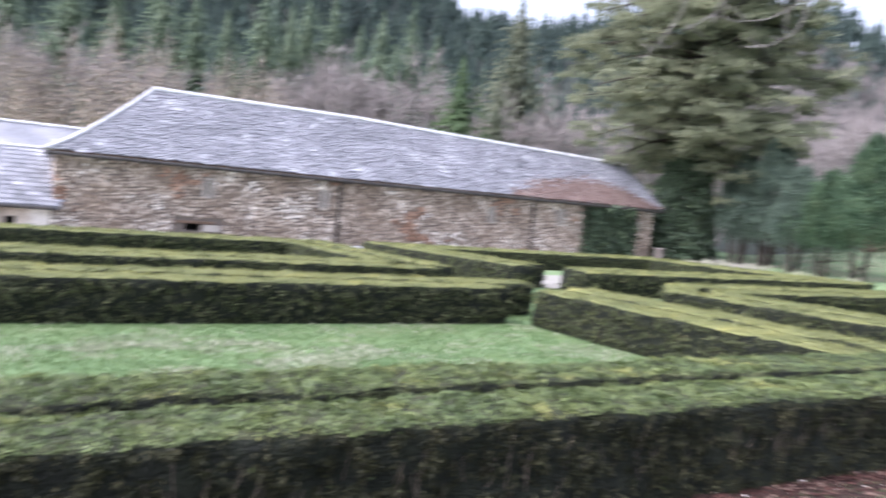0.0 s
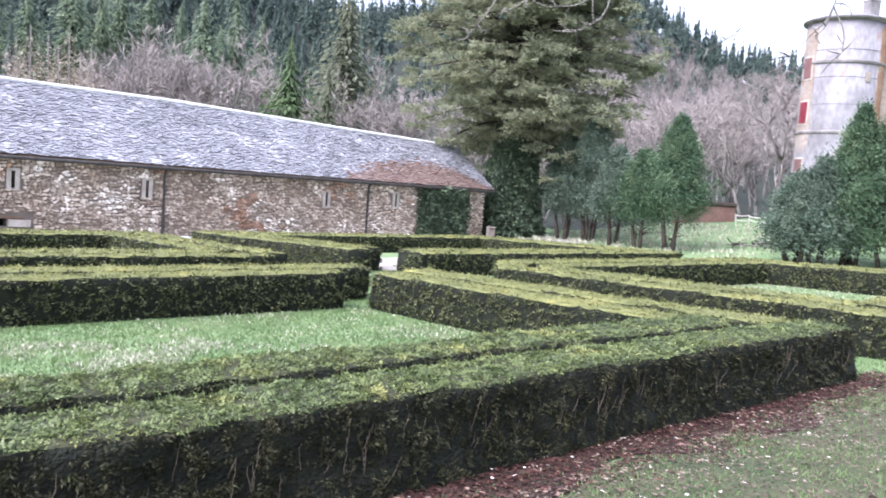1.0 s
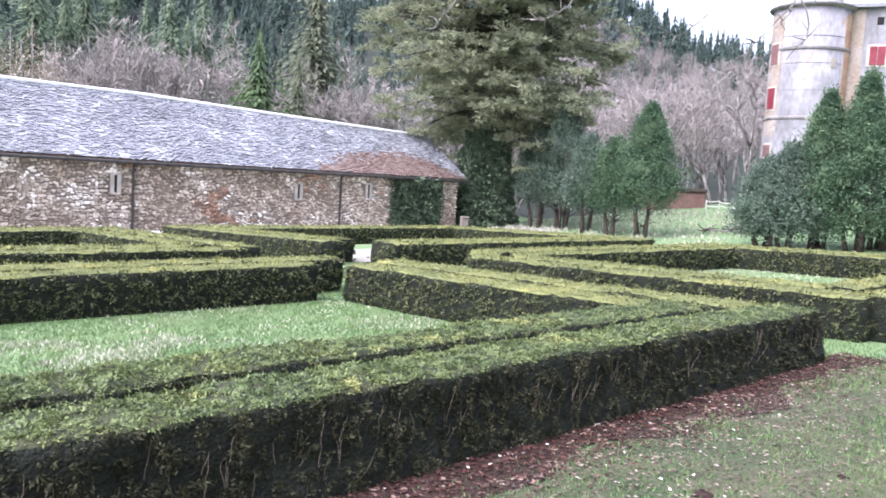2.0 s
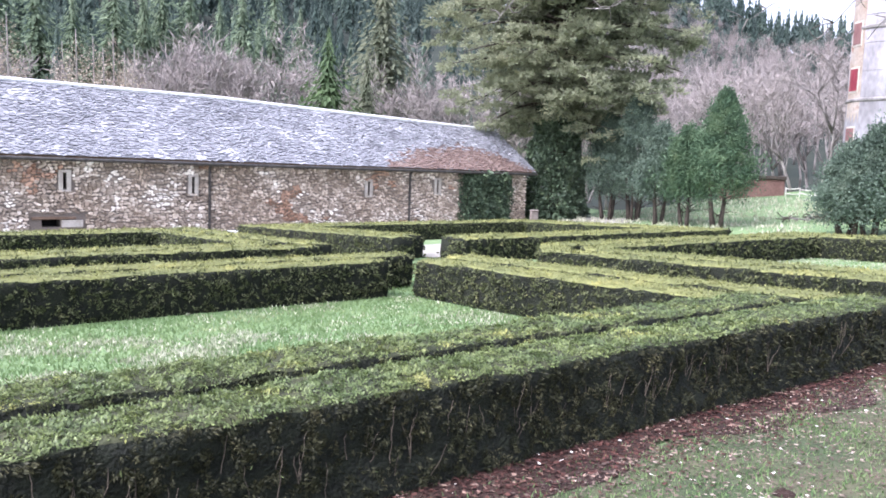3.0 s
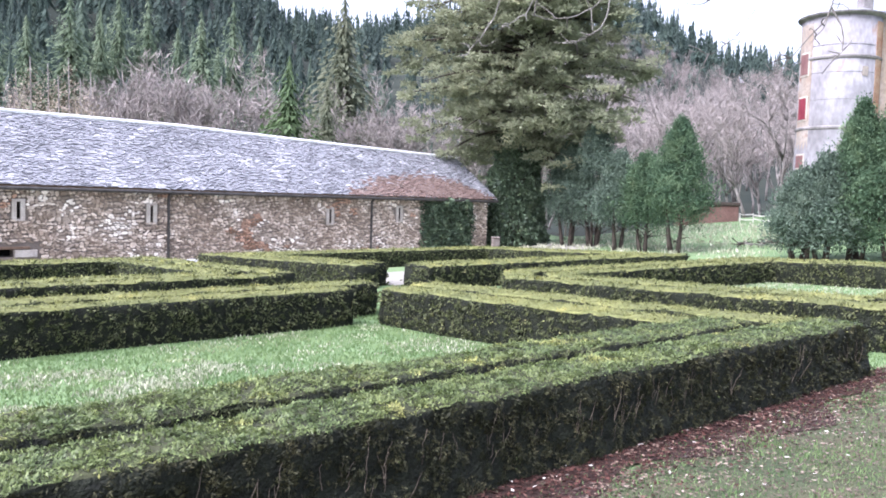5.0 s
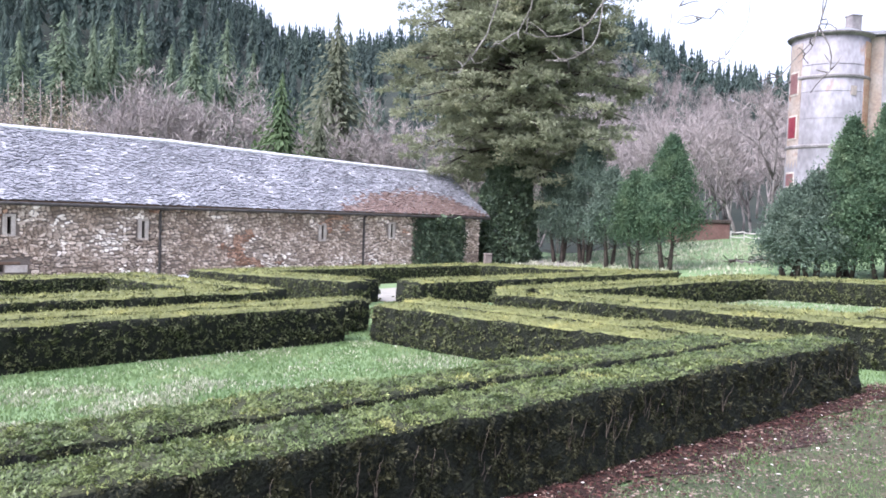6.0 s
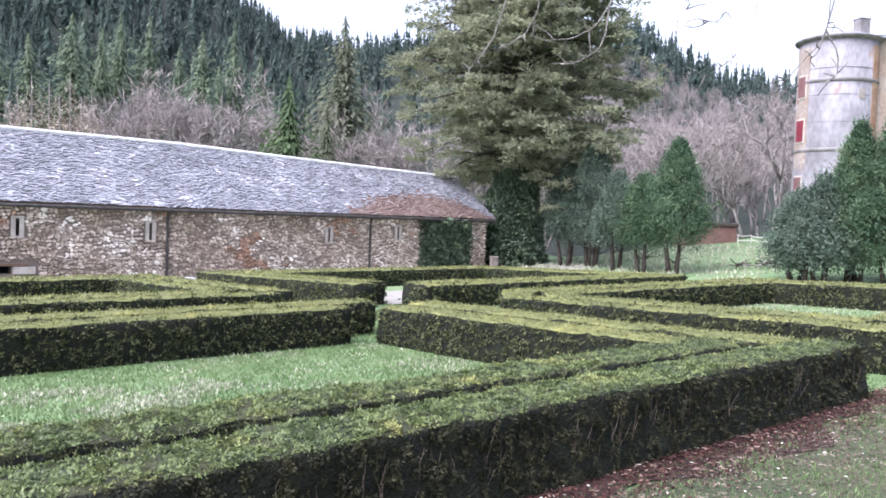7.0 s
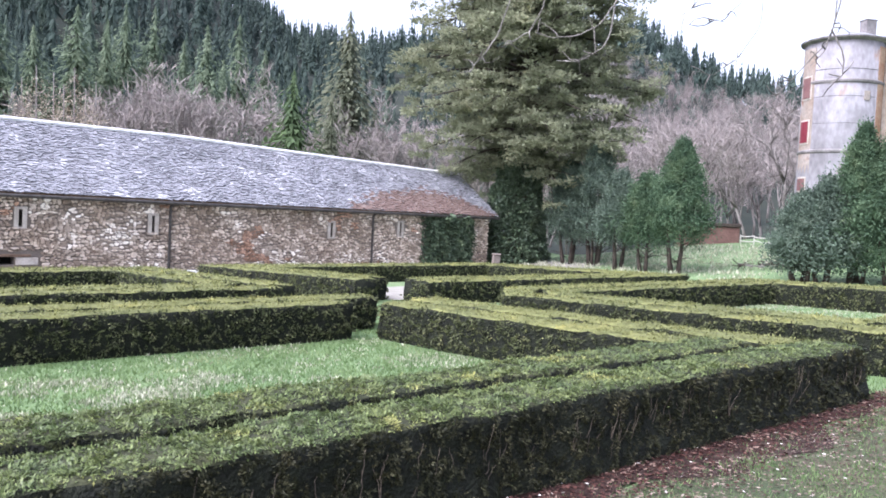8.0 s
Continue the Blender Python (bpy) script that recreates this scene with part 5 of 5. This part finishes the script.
fence = base("rail_fence", (29.2, 44.5, float(ground(29.2, 44.5))), "low fence of pale wooden rails on the bank", "fence")
FO = np.array([29.2, 44.5, float(ground(29.2, 44.5))])
fx = np.linspace(0, 1, 5)
feet = np.stack([29.9 - 0.9 * fx, 48.2 - 7.6 * fx, 0 * fx], 1)
feet[:, 2] = ground(feet[:, 0], feet[:, 1])
for q in feet:
    v, f = tube(np.array([q - [0, 0, 0.1], q + [0, 0, 0.3], q + [0, 0, 0.58]]) - FO, 0.04, 6)
    child("post", poly_mesh("post", v, f, M_PALEWOOD), fence)
for i in range(4):
    for h in (0.2, 0.5):
        a, b = feet[i] + [0, 0, h + rng.normal(0, 0.03)], feet[i + 1] + [0, 0, h + rng.normal(0, 0.03)]
        v, f = tube(stem_path(a, b, rng.normal(0, 0.03, 3), 5) - FO, 0.04, 6)
        child("rail", poly_mesh("rail", v, f, M_PALEWOOD), fence)

PLX, PLY = 22.7, 33.2
pile = base("brush_pile", (PLX, PLY, float(ground(PLX, PLY))), "heap of cut branches and brush on the lawn", "brush pile")
for k in range(46):
    c = rng.normal(size=3) * [0.9, 0.6, 0.0]
    c[2] = 0.06 + 0.28 * rng.random() * math.exp(-(c[0] ** 2 + c[1] ** 2))
    d = unit(rng.normal(size=(1, 3)) * [1, 1, 0.2])[0] * rng.uniform(0.3, 0.8)
    v, f = tube(stem_path(c - d, c + d, rng.normal(0, 0.05, 3), 5), np.linspace(0.05, 0.015, 5) * rng.uniform(0.5, 1.2), 5)
    child("branch", poly_mesh("branch", v, f, M_BARK if k % 3 else M_TWIG), pile)

slab = base("stone_slab", flat_of(14.0, 31.2, -1.2), "pale stone slab lying at the barn's foot", "slab")
v, f = box((13.1, 30.85, -1.3), (14.8, 31.5, -1.0), 0.03)
child("slab_top", poly_mesh("slab_top", uvz(v) - np.array(flat_of(14.0, 31.2, -1.2)), f, M_RIDGE), slab)
for u, v, r in ((4.45, 2.30, 0.10), (4.36, 2.06, 0.12), (5.5, 1.89, 0.07)):
    hill = base("molehill", world_of(u, v), "small mound of dark crumbly soil in the turf", "molehill", "molehills before the hedge")
    mv = []
    for i in range(6):
        for a in np.linspace(0, 2 * np.pi, 14, endpoint=False):
            c = i / 5
            mv.append((r * (1 - c) * (1 + 0.2 * math.sin(3 * a + i)) * math.cos(a), r * (1 - c) * math.sin(a) * (1 + 0.15 * math.sin(5 * a)), 0.55 * r * math.sin(c * 1.57) + rng.normal(0, 0.006) - 0.01))
    mf = [(i * 14 + j, i * 14 + (j + 1) % 14, (i + 1) * 14 + (j + 1) % 14, (i + 1) * 14 + j) for i in range(5) for j in range(14)]
    child("mound", poly_mesh("mound", mv, mf, M_SOIL, smooth=True), hill)

# pale gravel in front of the barn and in the open bed
for u0, u1, v0, v1 in ((-14, 34, 26.2, VB - 0.1), (12.75, 18.0, 16.95, 21.2), (8.95, 10.85, 20.0, 26.15)):
    nu, nv = max(3, int((u1 - u0) / 1.0)), 8
    A, B = np.meshgrid(np.linspace(u0, u1, nu), np.linspace(v0, v1, nv))
    wob = 0.15 * np.sin(A * 2.3) * ((B == v0) | (B == v1))
    g = world_of(A, B + wob, 0.03)
    f = [(j * nu + i, j * nu + i + 1, (j + 1) * nu + i + 1, (j + 1) * nu + i) for j in range(nv - 1) for i in range(nu - 1)]
    tagged(new("gravel_path", poly_mesh("gravel_path", g.reshape(-1, 3), f, M_GRAVEL)), "pale gravel yard along the stone barn", "path", kind="structure")

# ---- grass, dead leaves and chips ----


def on_lawn(n, u0, u1, v0, v1):
    u, v = rng.uniform(u0, u1, n), rng.uniform(v0, v1, n)
    return u, v


def grass(name, zones, material, length, width, label, clumpy=0.0):
    out = []
    for n, u0, u1, v0, v1 in zones:
        u, v = on_lawn(n, u0, u1, v0, v1)
        if clumpy:
            w = np.array([noise.noise(Vector((a * 0.9, b * 0.9, 4.0))) + 0.7 * noise.noise(Vector((a * 2.6, b * 2.6, 8.0))) for a, b in zip(u.tolist(), v.tolist())]) + 0.22 * rng.normal(size=n)
            u, v = u[w > clumpy], v[w > clumpy]
        out.append(leaves(world_of(u, v, -0.005), length, width, out=np.tile([[0, 0, 1.0]], (len(u), 1)), bias=1.6, vary=0.5))
    tagged(new(name, faces_mesh(name, np.concatenate(out), 4, material)), label, "grass", kind="stuff")


grass("thin_grass", [(58000, -1.5, 12.5, -1.5, 3.45)], M_BLADE2, 0.045, 0.008, "thin short grass with leaf scraps before the hedge")
grass("grass_tufts", [(60000, -1.5, 12.5, -1.5, 3.2), (34000, 5.5, 13.0, -1.0, 3.2)], M_BLADE, 0.055, 0.009, "greener tufts of grass in the thin turf", clumpy=0.04)
grass("grass", [(44000, -0.5, 7.75, 5.25, 10.85), (12000, 7.0, 11.3, 10.5, 16.0), (9000, 9.5, 11.3, 3.4, 12.0), (9000, 13.1, 22.0, 5.3, 11.2), (6000, -0.5, 8.5, 12.7, 14.6), (6000, 9.0, 11.2, 16, 26)], M_BLADE, 0.05, 0.013, "short green grass blades on the lawn")
grass("dry_grass", [(26000, -0.5, 7.75, 5.25, 10.85), (22000, -0.5, 4.2, 5.25, 9.5)], M_DRY, 0.05, 0.017, "pale dry grass tufts among the green", clumpy=0.2)
grass("bleached_grass", [(8000, 13.1, 22.0, 5.3, 11.2), (14000, 29, 46, 19, 31)], M_DRY, 0.06, 0.02, "bleached thin grass in the far bed and on the bank", clumpy=-0.1)
# thin, worn turf on the viewer's side of the front hedge
nu, nv = 40, 30
A, B = np.meshgrid(np.linspace(-7, 15, nu), np.linspace(-7, 3.3, nv))
g = world_of(A, B, 0.016)
f = [(j * nu + i, j * nu + i + 1, (j + 1) * nu + i + 1, (j + 1) * nu + i) for j in range(nv - 1) for i in range(nu - 1)]
tagged(new("worn_turf", poly_mesh("worn_turf", g.reshape(-1, 3), f, M_TURF, smooth=True)), "thin worn grass mixed with soil and dead leaves", "grass", kind="structure")
grass("rough_grass", [(9000, 29.0, 47, 16, 31)], M_DRY, 0.22, 0.06, "coarse pale grass on the far bank", clumpy=0.15)
# bare soil strip under the front hedge, with the hedge's shade in its colour
nu, nv = 60, 7
A, B = np.meshgrid(np.linspace(-2.5, 10.2, nu), np.linspace(0, 1, nv))
edge = 3.1 + 0.16 * np.sin(A * 1.7) + 0.1 * np.sin(A * 4.1 + 1) + 0.25 * np.clip((A - 7) / 3, 0, 1)
g = world_of(A, edge + (3.72 - edge) * B, 0.022)
f = [(j * nu + i, j * nu + i + 1, (j + 1) * nu + i + 1, (j + 1) * nu + i) for j in range(nv - 1) for i in range(nu - 1)]
tagged(new("soil_strip", poly_mesh("soil_strip", g.reshape(-1, 3), f, M_SOIL, smooth=True)), "bare soil under the hedge's foot, darkened for the hedge's shade", "soil", kind="structure")
for name, n, m, ln, label, wide in (("scattered_leaves", 24000, M_SCRAP, 0.032, "dull brown leaf scraps scattered in the grass", 1.7), ("leaf_litter", 12000, M_LITTER, 0.045, "reddish-brown fallen leaves along the hedge, darkened for its shade", 0.36), ("pale_chips", 320, M_CHIP, 0.04, "small pale wood chips and dry leaves on the ground", 0.75)):
    u = rng.uniform(-2, 10.3, n)
    v = (3.25 if name == "scattered_leaves" else 3.7) - np.abs(rng.normal(0, wide, n))
    p = world_of(u, v, 0.024 + 0.014 * rng.random(n))
    lv = leaves(p, ln, ln * 0.6, vary=0.5)
    lv[..., 2] = p[:, None, 2] + (lv[..., 2] - p[:, None, 2]) * 0.3
    tagged(new(name, faces_mesh(name, lv, 4, m)), label, "leaf litter", kind="stuff")

# ---- single stones and slates in the barn's near stretch ----
TURN = Matrix.Rotation(TH, 4, "Z")
for k, u, z, ln, dp, hh in singles:
    ob = child("stone", BLOCK_ME[k], wall)
    c = flat_of(u, VB + 0.004, z) - BO
    ob.matrix_basis = Matrix.Translation(Vector(c.tolist())) @ TURN @ Matrix.Diagonal((ln, dp, hh, 1))
slate_me = poly_mesh("slate", SLATE - [0, 0, 0], SLATE_F, M_SLATE1)
for u, s0, s1, w, th in slate_single:
    a, b = roof_at(u, s0), roof_at(u, s1)
    run = b - a
    ob = child("slate", slate_me, roof)
    tilt = math.atan2(run[2], run[1])
    c = flat_of(a[0], a[1] - 0.006, a[2] + 0.008) - BO
    ob.matrix_basis = Matrix.Translation(Vector(c.tolist())) @ TURN @ Matrix.Rotation(tilt, 4, "X") @ Matrix.Diagonal((w, float(np.hypot(run[1], run[2])), th, 1))
